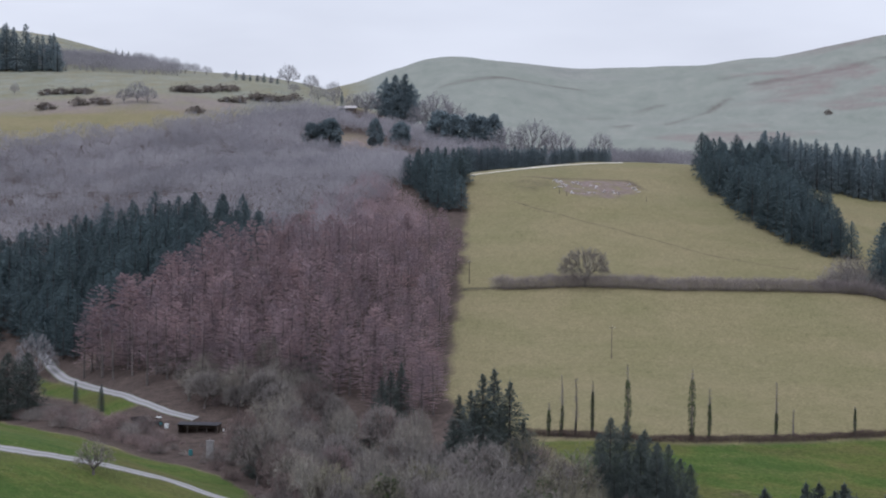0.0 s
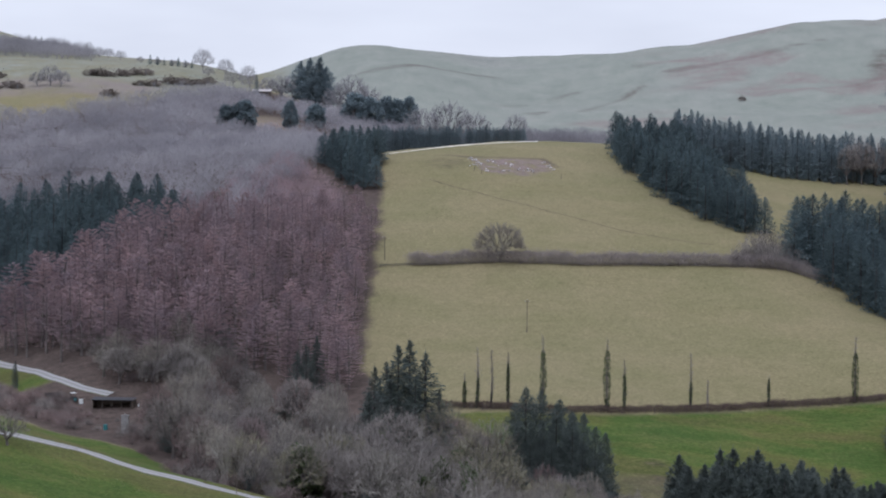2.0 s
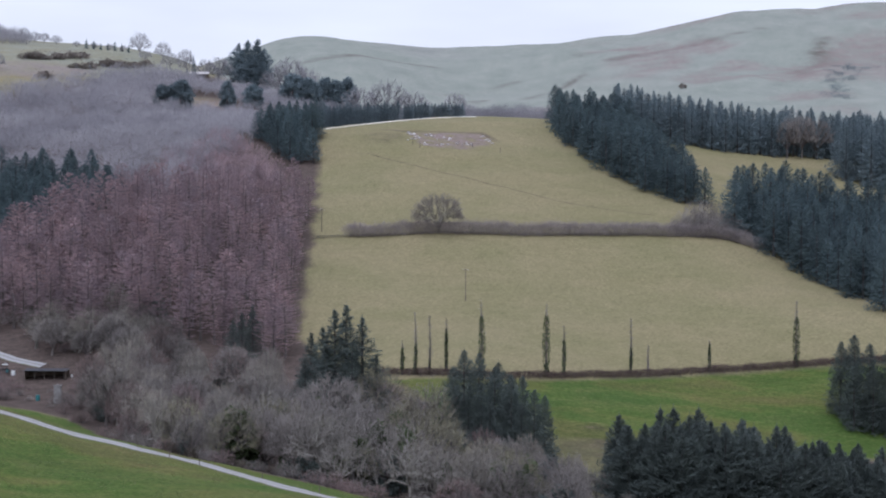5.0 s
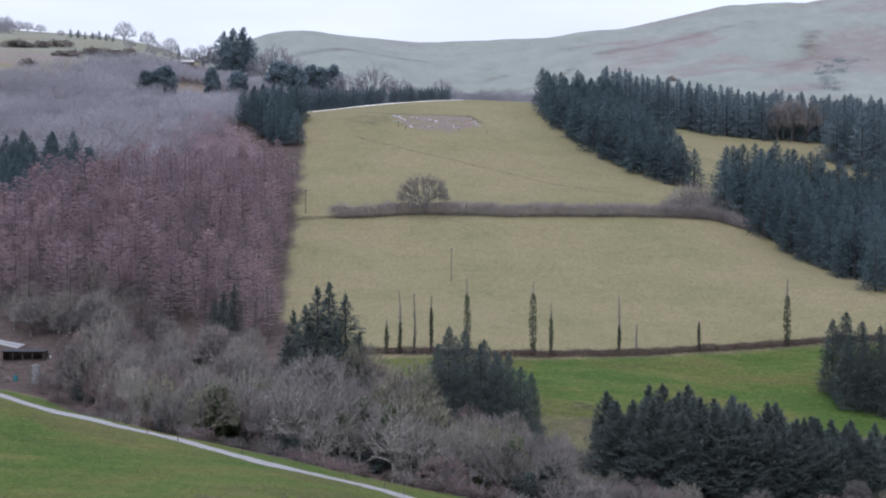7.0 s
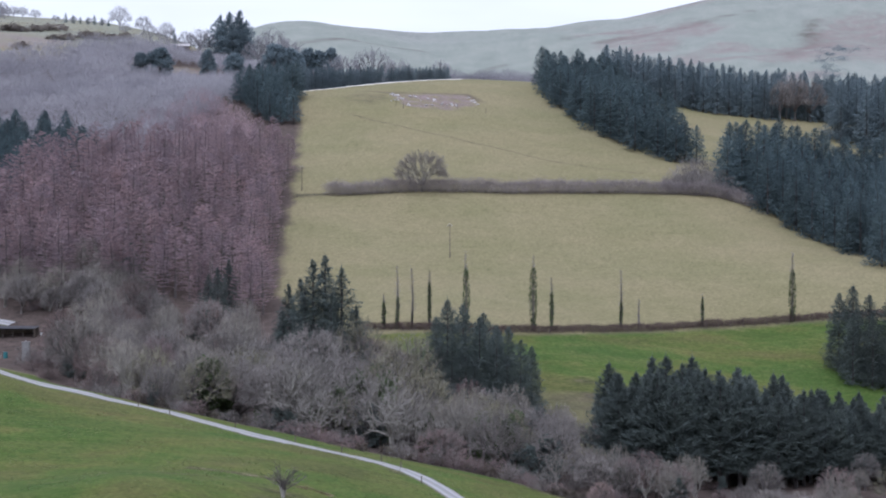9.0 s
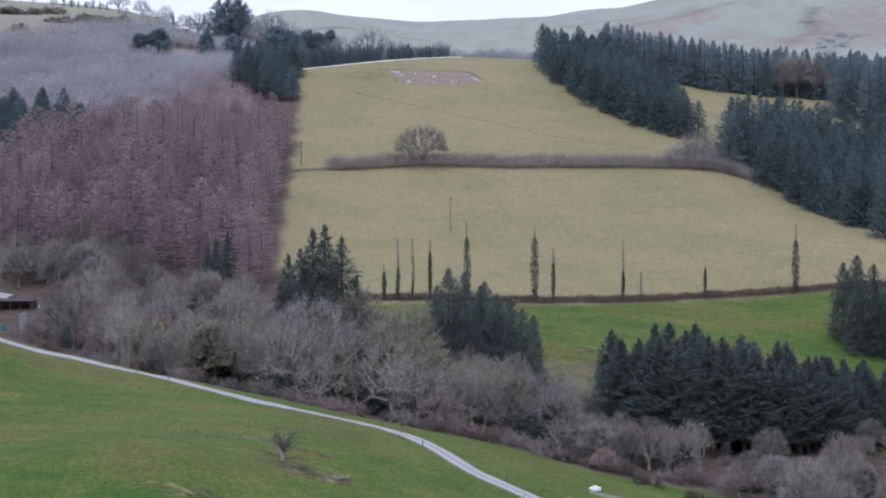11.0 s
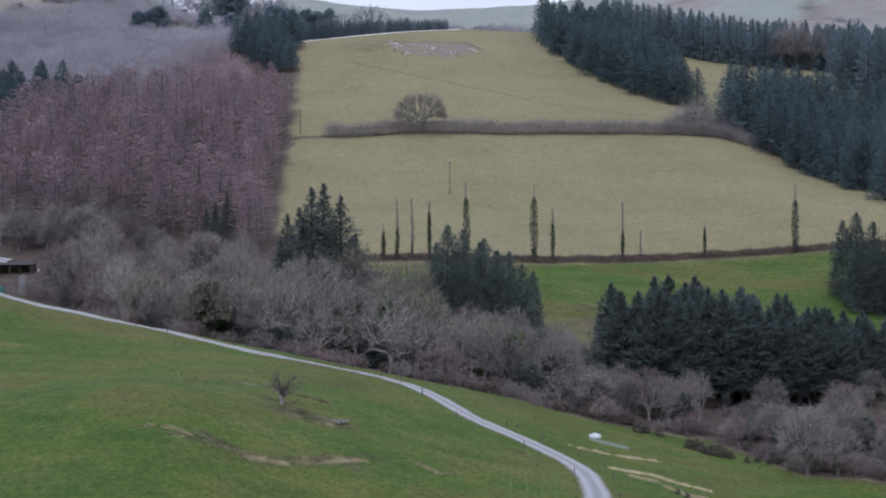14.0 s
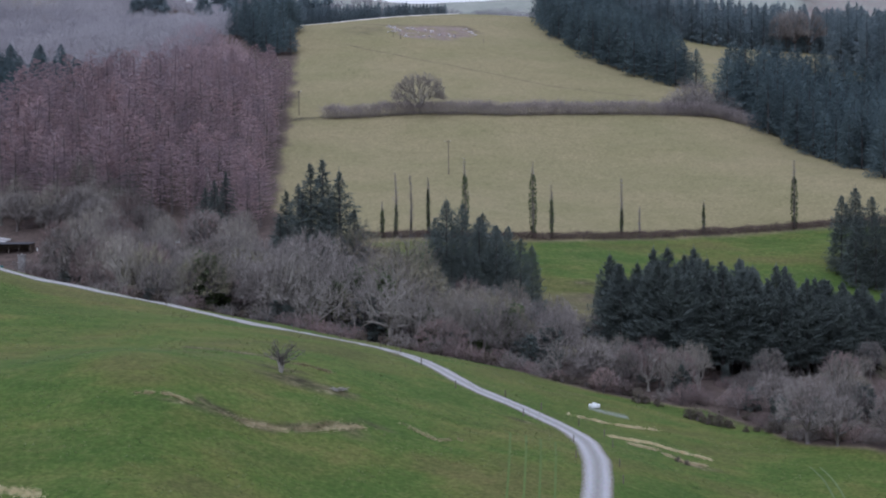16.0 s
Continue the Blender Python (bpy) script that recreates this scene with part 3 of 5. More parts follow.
def fan_tree_shapes(seed, h=12.0, wide=5.5, fork=0.12, limbs=8, low=0.02, fine=0.05, twigs=9, gnarl=0.03, stout=0.02, belly=0.34, stems=1, reach=(0.48, 0.76, 0.95)):
    """A leafless broadleaf: limbs fan out of a low fork, divide twice and end in a dome of fine twigs."""
    trunk, crown = Shape(seed), Shape(seed)
    g = crown.rng
    heart = np.array([0, 0, h * belly])
    feet = [np.array([g.normal() * 0.05 * h, g.normal() * 0.05 * h, 0.0]) * (stems > 1) for k in range(stems)]
    forks = [f * 1.7 + (g.normal() * 0.01 * h, g.normal() * 0.01 * h, h * fork * (0.85 + 0.3 * g.random())) for f in feet]
    r = h * stout
    for a, b in zip(feet, forks):
        trunk.tube([a - (0, 0, 0.3), a + (b - a) * 0.25, (a + b) / 2 + g.normal(size=3) * 0.006 * h, b], (r * 1.6, r * 1.15, r, r * 0.95), 7)
    lumps = g.random(3) * 6.283

    def shell(d):
        t = np.arctan2(d[:, 1], d[:, 0])
        lump = 1 + 0.09 * np.cos(2 * t + lumps[0]) + 0.07 * np.cos(3 * t + 4 * d[:, 2] + lumps[1])
        tall = np.where(d[:, 2] > 0, h * (1 - belly), h * belly * 0.75)
        return heart + d * np.stack([lump * wide, lump * wide, tall * (0.94 + 0.06 * lump)], 1)

    d0, d1, d2 = sphere_ways(limbs, low + 0.12, g), sphere_ways(limbs * 5, low, g), sphere_ways(limbs * 26, low - 0.12, g)
    up1, up2 = np.argmax(d1 @ d0.T, 1), np.argmax(d2 @ d1.T, 1)
    root = np.array([forks[k % stems] for k in range(limbs)])
    p0 = root + (shell(d0) - root) * reach[0] * (0.9 + 0.2 * g.random((limbs, 1))) + g.normal(size=(limbs, 3)) * gnarl * h
    m0 = root + (p0 - root) * 0.5 + g.normal(size=(limbs, 3)) * gnarl * h * 0.8
    for a, m, b in zip(root, m0, p0):
        trunk.tube([a, m, b], (r * 0.62, r * 0.46, r * 0.3), 5)
    n1 = len(d1)
    s1 = m0[up1] + (p0 - m0)[up1] * (0.25 + 0.75 * g.random((n1, 1)))
    p1 = root[up1] + (shell(d1) - root[up1]) * reach[1] * (0.9 + 0.2 * g.random((n1, 1))) + g.normal(size=(n1, 3)) * gnarl * h * 0.8
    m1 = (s1 + p1) / 2 + g.normal(size=(n1, 3)) * gnarl * h * 0.7
    for a, m, b in zip(s1, m1, p1):
        trunk.tube([a, m, b], (r * 0.3, r * 0.22, r * 0.12), 3)
    n2 = len(d2)
    s2 = m1[up2] + (p1 - m1)[up2] * (0.1 + 0.9 * g.random((n2, 1)))
    p2 = root[up1[up2]] + (shell(d2) - root[up1[up2]]) * reach[2] * (0.9 + 0.16 * g.random((n2, 1))) + g.normal(size=(n2, 3)) * gnarl * h * 0.5
    trunk.blades(s2, p2, np.full(n2, max(fine * 1.5, r * 0.22)))
    for q in range(twigs):
        p = s2 + (p2 - s2) * (0.25 + 0.75 * g.random((n2, 1)))
        w = unit_rows(d2 * 0.8 + g.normal(size=(n2, 3)) * 0.65 + (0, 0, 0.15))
        e = p + w * h * (0.035 + 0.065 * g.random((n2, 1)))
        crown.blades(p, e, np.full(n2, fine))
    return trunk, crown, h


def far_wood(name, label, places, h, wide, count, surface, seed, fine=0.16):
    """Uncountable far trees or scrub, as one mass of domed crowns of twigs on thin stems."""
    s = Shape(seed)
    g = s.rng
    for x, y in places:
        z, tall, w = ground_z(x, y), h * (0.6 + 0.65 * g.random()), wide * (0.7 + 0.6 * g.random())
        foot = np.array([x, y, z])
        for k in range(4):
            s.blade(foot + g.normal(size=3) * (0.4, 0.4, 0), foot + g.normal(size=3) * (w * 0.35, w * 0.35, 0) + (0, 0, tall * 0.85), 0.2)
        d = g.normal(size=(count, 3))
        d[:, 2] = np.abs(d[:, 2]) - 0.25
        d *= (g.random(count) ** 0.3 / np.linalg.norm(d, axis=1))[:, None]
        p = foot + np.stack([d[:, 0] * w, d[:, 1] * w, tall * (0.42 + 0.52 * d[:, 2])], 1)
        way = d * 1.2 + g.normal(size=(count, 3)) * 0.55 + (0, 0, 0.5)
        way *= (tall * (0.12 + 0.14 * g.random(count)) / np.linalg.norm(way, axis=1))[:, None]
        s.blades(p, p + way, fine)
    return tagged(new(name, s.mesh(name, surface)), label, "woodland", kind="stuff")


def shrub_shapes(seed, h=4.0, wide=1.0, count=520, fine=0.05):
    trunk, crown = Shape(seed), Shape(seed)
    g = crown.rng
    for k in range(9):
        t = 2 * math.pi * k / 9 + g.normal() * 0.2
        tip = np.array([math.cos(t) * h * 0.45 * wide * g.random(), math.sin(t) * h * 0.45 * wide * g.random(), h * (0.6 + 0.3 * g.random())])
        trunk.tube([(tip[0] * 0.15, tip[1] * 0.15, 0), tip * (0.5, 0.5, 0.5), tip], (0.06, 0.04, 0.012), 3)
    for k in range(count):
        d = unit(g.normal(size=3)) * g.random() ** 0.45
        p = np.array([d[0] * h * 0.62 * wide, d[1] * h * 0.62 * wide, h * (0.12 + 0.8 * abs(d[2]))])
        crown.blade(p, p + unit(d + g.normal(size=3) * 0.6 + (0, 0, 0.6)) * h * (0.12 + 0.14 * g.random()), fine)
    return trunk, crown, h


kinds = {}


def kind_of_tree(key, name, label, category, makers, bark_surface, crown_surface, crown_name="crown"):
    kinds[key] = dict(name=name, label=label, category=category, makers=makers, bark=bark_surface, leaf=crown_surface, crown=crown_name, made={})


def plant(key, x, y, h, variant=0, widen=1.0, group="", sink=0.15):
    """One tree of a kind, with its own trunk and crown, at a place and of a height in metres."""
    k = kinds[key]
    variant %= len(k["makers"])
    if variant not in k["made"]:
        trunk, crown, native = k["makers"][variant]()
        root = tagged(new(k["name"]), k["label"], k["category"], group)
        part("trunk", trunk.mesh("trunk", k["bark"]), root)
        part(k["crown"], crown.mesh(k["crown"], k["leaf"]), root)
        k["made"][variant] = (root, native)
        first = True
    else:
        root, native = k["made"][variant]
        first = False
    s = h / native
    spot = Matrix.Translation((x, y, ground_z(x, y) - sink)) @ Matrix.Rotation(random.random() * 6.283, 4, "Z") @ Matrix.Diagonal((s * widen, s * widen, s, 1))
    if first:
        root.matrix_basis = spot
        k["made"][variant] = (root, native)
        k.setdefault("scale", {})[variant] = tuple(root.scale)
        return root
    old = k["scale"][variant]
    return tagged(copy_thing(root, spot @ Matrix.Diagonal((1 / old[0], 1 / old[1], 1 / old[2], 1))), group=group)


def scatter(points, step, jitter=0.4, seed=1):
    """Places on a jittered grid inside a plan polygon."""
    g = np.random.default_rng(seed)
    p = np.array(points, float)
    xs, ys = np.arange(p[:, 0].min(), p[:, 0].max(), step), np.arange(p[:, 1].min(), p[:, 1].max(), step * 0.87)
    x, y = np.meshgrid(xs, ys)
    x[1::2] += step / 2
    x, y = x.ravel() + g.uniform(-jitter, jitter, x.size) * step, y.ravel() + g.uniform(-jitter, jitter, x.size) * step
    keep = inside(points, x, y, 0.01) > 0.5
    return list(zip(x[keep].tolist(), y[keep].tolist()))


def join_trees(key, places, name, label):
    """Those past the number one can count, as one mass of the same trees: twigs and stems together."""
    k = kinds[key]
    shapes = [maker() for maker in k["makers"]]
    for surface, pick in ((k["leaf"], 1), (k["bark"], 0)):
        verts, faces, base = [], [], 0
        for n, (x, y, h, widen) in enumerate(places):
            shape, native = shapes[n % len(shapes)][pick], shapes[n % len(shapes)][2]
            v = np.array(shape.v) * (h / native * widen, h / native * widen, h / native)
            t = n * 1.7
            v = np.stack([v[:, 0] * math.cos(t) - v[:, 1] * math.sin(t), v[:, 0] * math.sin(t) + v[:, 1] * math.cos(t), v[:, 2]], 1)
            faces += [tuple(i + base for i in f) for f in shape.f]
            verts.append(v + (x, y, ground_z(x, y) - 0.15))
            base += len(v)
        tagged(new(name, mesh_from(name, np.concatenate(verts), faces, surface)), label, "woodland", kind="stuff")

kind_of_tree("larch", "larch_tree", "leafless larch with reddish-brown twigs in a hillside plantation", "larch tree", [lambda s=s: larch_shapes(s) for s in range(11, 16)], bark, larch_twig)
kind_of_tree("spruce", "spruce_tree", "tall dark green spruce with drooping branches", "conifer", [lambda s=s: spruce_shapes(s, 22, 5.0, 0.03, 0.4, 150, 34, 0.66, 1.0) for s in range(21, 25)], conifer_bark, needle_dark)
kind_of_tree("fir", "fir_tree", "dense fir standing in a shelterbelt, blue haze painted into its needles", "conifer", [lambda s=s: spruce_shapes(s, 18, 5.0, 0.02, 0.0, 115, 26, 0.8, 0.7) for s in range(31, 36)], conifer_bark, needle_hazed_blue)
kind_of_tree("pine", "pine_tree", "tall narrow conifer with bare lower trunk in a dark block", "conifer", [lambda s=s: spruce_shapes(s, 21, 3.9, 0.12, -0.3, 165, 36, 0.75, 0.6, 0.85) for s in range(41, 46)], conifer_bark, needle_dark)
kind_of_tree("belt", "conifer_tree", "tall conifer with a full soft crown, needles blued by painted haze", "conifer", [lambda s=s: spruce_shapes(s, 20, 5.0, 0.1, 0.1, 105, 26, 0.85, 0.66, 0.8) for s in range(46, 51)], conifer_bark, needle_hazed_blue)
kind_of_tree("hazel", "hazel_shrub", "leafless grey-brown hazel scrub under the valley trees", "shrub", [lambda s=s: shrub_shapes(s, count=640, fine=0.06) for s in range(84, 87)], bark, bare_twig)
kind_of_tree("row", "cypress_tree", "dense dark green conifer in a row behind the pasture", "conifer", [lambda s=s: spruce_shapes(s, 20, 5.6, 0.0, 0.0, 130, 30, 1.1, 0.6) for s in range(36, 39)], conifer_bark, needle_far_hazed)
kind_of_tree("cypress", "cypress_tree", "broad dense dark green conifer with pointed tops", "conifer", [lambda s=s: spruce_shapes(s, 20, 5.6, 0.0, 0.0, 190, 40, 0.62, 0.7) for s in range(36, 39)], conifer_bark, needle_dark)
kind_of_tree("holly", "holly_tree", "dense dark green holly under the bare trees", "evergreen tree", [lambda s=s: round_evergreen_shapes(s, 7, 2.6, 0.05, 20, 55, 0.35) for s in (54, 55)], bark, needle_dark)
kind_of_tree("broad", "evergreen_tree", "broad rounded dark evergreen with ragged outline", "evergreen tree", [lambda s=s: round_evergreen_shapes(s, 14.0, 5.0, 0.06, 40, 110, 0.55) for s in range(51, 54)], bark, needle_far_hazed)
kind_of_tree("spruce_far", "spruce_tree", "spruce in a shelterbelt on the skyline, haze painted into its needles", "conifer", [lambda s=s: spruce_shapes(s, 20, 4.9, 0.03, 0.15, 105, 24, 0.85, 0.85) for s in range(56, 61)], conifer_bark, needle_far_hazed)
kind_of_tree("bare", "bare_tree", "leafless grey-brown broadleaf tree in the valley wood", "tree", [lambda s=s: fan_tree_shapes(s, 13, 5.6, 0.2, 10, 0.04, 0.06, 13, 0.022, 0.02, 0.42) for s in range(61, 66)], bark, bare_twig)
kind_of_tree("pale", "ash_tree", "leafless pale-barked tree with upright limbs in the valley wood", "tree", [lambda s=s: fan_tree_shapes(s, 13, 3.8, 0.22, 8, 0.2, 0.05, 7, 0.025, 0.021, 0.45, 2) for s in range(71, 75)], bark_pale, pale_twig)
kind_of_tree("alder", "alder_tree", "leafless reddish-brown alder in the valley wood", "tree", [lambda s=s: fan_tree_shapes(s, 12, 4.8, 0.18, 9, 0.02, 0.06, 14, 0.02, 0.02, 0.4) for s in range(66, 69)], bark, shrub_twig)
kind_of_tree("sallow", "willow_tree", "leafless mossy olive-grey willow in the valley wood", "tree", [lambda s=s: fan_tree_shapes(s, 11, 5.2, 0.14, 9, 0.02, 0.06, 13, 0.03, 0.02, 0.38, 2) for s in range(76, 79)], bark, olive_twig)
kind_of_tree("shrub", "bare_shrub", "leafless reddish-brown shrub at the wood's edge", "shrub", [lambda s=s: shrub_shapes(s, count=640, fine=0.06) for s in range(81, 84)], bark, shrub_twig)
kind_of_tree("oak", "oak_tree", "leafless oak with a broad round spreading crown", "tree", [lambda s=s: fan_tree_shapes(s, 12.4, 8.9, 0.13, 11, 0.04, 0.045, 52, 0.01, 0.024, 0.4) for s in (91, 92)], bark_pale, oak_twig)
kind_of_tree("far_oak", "bare_tree", "leafless tree standing on the far hillside, greyed with painted haze", "tree", [lambda s=s: fan_tree_shapes(s, 12, 5.8, 0.16, 8, 0.0, 0.10, 9, 0.03, 0.022, 0.36) for s in (94, 95, 96)], bark_hazed, twig_hazed_grey)
kind_of_tree("gorse", "gorse_bush", "low dark gorse and bramble bush on rough grass", "bush", [lambda s=s: round_evergreen_shapes(s, 2.2, 1.7, 0.05, 12, 40, 0.22) for s in (97, 98, 99)], bark, gorse_leaf, "foliage")
# the near gorse made paler, so that its foliage colour includes haze
gorse_leaf_hazed = material("gorse_leaf_hazed", (0.255, 0.222, 0.190), (0.200, 0.172, 0.156), scale=0.3, spread=0.25, leafy=0.45)
kind_of_tree("far_gorse", "gorse_bush", "low brown gorse clump on the far hillside, paled with painted haze", "bush", [lambda s=s: round_evergreen_shapes(s, 2.2, 1.9, 0.05, 14, 45, 0.24) for s in (197, 198)], bark_hazed, gorse_leaf_hazed, "foliage")
kind_of_tree("ivy", "ivied_tree", "tree trunk smothered in dark green ivy", "tree", [lambda s=s: round_evergreen_shapes(s, 9.5, 2.2, 0.06, 26, 70, 0.38) for s in (101, 102)], bark, ivy_leaf, "ivy")

kind_of_tree("thorn", "hawthorn_bush", "leafless dark hawthorn bush at the field's edge", "bush", [lambda s=s: shrub_shapes(s, 3.0, 1.2, 700, 0.05) for s in (87, 88)], bark, shrub_twig)

kind_of_tree("crooked", "crooked_tree", "leafless tree with a domed crown of pale twisted limbs", "tree", [lambda s=s: fan_tree_shapes(s, 11.0, 4.9, 0.2, 7, 0.02, 0.06, 5, 0.07, 0.024, 0.36) for s in (121, 122, 123, 124)], bark_pale, bare_twig)

kind_of_tree("field_tree", "hawthorn_tree", "leafless old hawthorn with a wide crooked crown in the field", "tree", [lambda: fan_tree_shapes(131, 7.5, 4.4, 0.18, 9, 0.0, 0.05, 7, 0.05, 0.03, 0.36)], bark, bare_twig)

kind_of_tree("valley_oak", "oak_tree", "leafless mossy oak with a broad domed crown at the field's edge", "tree", [lambda s=s: fan_tree_shapes(s, 13.0, 6.6, 0.2, 10, -0.02, 0.05, 15, 0.03, 0.028, 0.4) for s in (125, 126)], bark, bare_twig)

# ---- larch plantation ----
LARCHES = [(-43, 604), (-45, 650), (-46, 716), (-46, 764), (-60, 764), (-76, 762), (-100, 764), (-120, 748), (-137, 727), (-152, 712), (-162, 694), (-140, 666), (-119, 636), (-100, 626), (-80, 620), (-66, 616), (-54, 604)]
rest = []
for n, (x, y) in enumerate(scatter(LARCHES, 7.4, 0.42, 5)):
    tall = line_at([(-150, 24), (-115, 22), (-75, 18), (-45, 16)], x) * random.uniform(0.8, 1.14) * line_at([(690, 1.0), (755, 0.82)], y)
    if y < 704:
        plant("larch", x, y, tall, n, random.uniform(1.2, 1.6), "larch plantation")
    else:
        rest.append((x, y, tall, random.uniform(1.2, 1.6)))
join_trees("larch", rest, "larch_plantation", "leafless reddish-brown larches in the upper plantation")

bank_rng = random.Random(78)
for n in range(110):
    t = bank_rng.random()
    off = bank_rng.uniform(4, 20)
    plant(bank_rng.choice(("thorn", "hazel", "hazel", "shrub")), -160 + 52 * t + 0.87 * off, 704 - 82 * t + 0.5 * off, bank_rng.uniform(1.8, 4.2), n, 1.3, "scrub along the lane's bank")

# ---- dark conifers beside and above the larches ----
LEFT_CONIFERS = [(-116, 770), (-110, 790), (-125, 818), (-170, 826), (-225, 815), (-222, 752), (-190, 748), (-168, 722), (-150, 732), (-132, 752)]
for n, (x, y) in enumerate(scatter(LEFT_CONIFERS, 7.2, 0.35, 6)):
    plant("belt", x, y, random.uniform(12.5, 17.5) * line_at([(-160, 1.08), (-130, 0.92), (-110, 0.8)], x), n, random.uniform(1.15, 1.5), "conifers above the farm road")
EDGE_CONIFERS = [(-48, 794), (-49, 846), (-57, 858), (-67, 858), (-73, 846), (-68, 824), (-60, 806), (-55, 796)]
for n, (x, y) in enumerate(scatter(EDGE_CONIFERS, 5.5, 0.3, 7)):
    plant("belt", x, y, line_at([(780, 10), (800, 12.5), (830, 13), (860, 11)], y) * random.uniform(0.85, 1.1), n, 1.3, "conifers at the pasture's corner")
for n in range(46):
    x = -54 + n * 1.32
    if not -21.8 < x < -20.3 and x < 3.5:
        plant("row", x, 915 + random.uniform(-2, 2), line_at([(-54, 11.5), (-36, 9.6), (-18, 7.6), (4, 5.6)], x) * random.uniform(0.9, 1.08), n, 0.85, "row of conifers behind the pasture's crest")

# ---- shelterbelts beside the pasture ----
BELT_TOP = [(35, 864), (42, 832), (50, 804), (58, 780), (66, 764), (74, 755), (82, 760), (76, 790), (68, 815), (66, 850), (62, 880), (38, 880)]
for n, (x, y) in enumerate(scatter(BELT_TOP, 5.4, 0.3, 8)):
    plant("fir", x, y, line_at([(755, 13), (800, 16.5), (860, 14)], y) * random.uniform(0.82, 1.06), n, 1.25, "shelterbelt beside the upper pasture")
BELT_BACK = [(60, 872), (90, 866), (112, 876), (140, 892), (175, 910), (215, 925), (215, 955), (150, 930), (110, 905), (60, 895)]
for n, (x, y) in enumerate(scatter(BELT_BACK, 5.6, 0.3, 9)):
    plant("spruce_far", x, y, random.uniform(15, 17.8), n + 1, 1.15, "shelterbelt on the skyline")
BELT_FRONT = [(85, 730), (95, 714), (105, 692), (113, 660), (121, 642), (165, 635), (175, 700), (170, 770), (120, 768), (91, 752)]
for n, (x, y) in enumerate(scatter(BELT_FRONT, 7.0, 0.3, 10)):
    plant("fir", x, y, line_at([(640, 15), (690, 18), (720, 20), (760, 20.5)], y) * random.uniform(0.82, 1.1), n + 2, 1.15, "shelterbelt below the hedge")

BELT_END = [(136, 842), (160, 836), (195, 830), (200, 872), (165, 872), (140, 858)]
for n, (x, y) in enumerate(scatter(BELT_END, 6.4, 0.35, 14)):
    plant("spruce_far", x, y, random.uniform(19, 25), n, 1.1, "conifers beyond the shelterbelt")
for x, y, h in ((125, 883, 15), (131, 887, 17), (137, 889, 17), (128, 889, 16)):
    plant("bare", x, y, h, int(x), 0.9, "bare trees beyond the shelterbelt")

# ---- conifers in the valley ----
for n, (x, y, h) in enumerate(((-28.7, 552, 27.5), (-26.2, 557, 27), (-22.2, 553, 25), (-18.8, 550, 17), (-35, 563, 19), (-32, 560, 21), (-24.5, 550, 20), (-30.5, 551, 21), (-36, 556, 15))):
    plant("spruce", x, y, h, n, 1.45, "spruces at the pasture's foot")
for n, (x, y, h) in enumerate(((2, 535, 23), (5.5, 538, 21), (9.1, 533, 20), (12.8, 530, 19), (18, 528, 17), (15.5, 533, 18), (6, 529, 18), (-0.5, 540, 17), (10, 538, 19), (3, 530, 17), (13, 536, 17), (20.5, 531, 14.5), (0, 533, 15), (8, 527, 15), (15, 527, 14))):
    plant("cypress", x, y, h, n, 1.0, "dark conifers in the valley")
for n, (x, y, h) in enumerate(((95.5, 575, 17.5), (98.5, 573, 20), (102, 571, 19), (106, 569, 19), (110, 575, 20), (97.5, 567, 16), (102, 566, 16), (107, 564, 16), (114, 570, 19))):
    plant("cypress", x, y, h * 1.05, n, 1.0, "conifers at the green field's end")
PINES = [(34, 489), (35, 498), (60, 502), (92, 498), (94, 484), (62, 480), (47, 480)]
for n, (x, y) in enumerate(scatter(PINES, 3.5, 0.35, 11)):
    plant("pine", x, y, line_at([(34, 22), (52, 22), (66, 20), (80, 17.5), (94, 15)], x) * random.uniform(0.8, 1.06), n, 1.5, "block of tall conifers by the stream")

# ---- bare valley wood ----
WOOD = [(-66, 500), (-56, 490), (-30, 481), (-6, 474), (5, 476), (14, 475), (20, 467), (29, 464), (38, 465), (50, 466), (58, 456), (64, 444), (78, 438), (112, 430), (112, 484), (58, 482), (32, 484), (30, 520), (0, 528), (-12, 548), (-40, 556), (-42, 574), (-62, 588), (-76, 614), (-94, 634), (-93, 574), (-86, 562), (-78, 530)]


def within(points, x, y):
    return inside(points, np.array([x]), np.array([y]), 0.01)[0] > 0.5


for n, (x, y) in enumerate(scatter(WOOD, 7.9, 0.42, 12)):
    edge = y - float(line_at(FIELD_EDGE, x))
    if within(GAP, x, y):
        plant("pale", x, y, random.uniform(6, 10), n, random.uniform(0.5, 0.8), "valley wood")
    elif edge < 6:
        plant("shrub", x, y, random.uniform(3, 5.5), n, 1.2, "wood edge scrub")
    else:
        tall = line_at([(-95, 13.5), (-60, 12.5), (-42, 13), (-28, 16), (-5, 15), (15, 13.5), (30, 9), (58, 7.5), (75, 8.5), (110, 10)], x) * random.uniform(0.66, 1.25)
        if x > 58 and n % 2:
            continue
        if 46 < x <= 58:
            plant("shrub", x, y, random.uniform(2.2, 3.6), n, 1.5, "wood edge scrub")
            continue
        if y > 560 or x < -62:
            key = random.choice(("bare", "bare", "pale", "alder", "pale"))
        elif -32 < x < 2:
            key = random.choice(("crooked", "crooked", "crooked", "pale", "bare", "sallow"))
        else:
            key = random.choice(("crooked", "pale", "bare", "bare", "alder", "sallow"))
        plant(key, x, y, tall, n, random.uniform(0.9, 1.2), "valley wood")
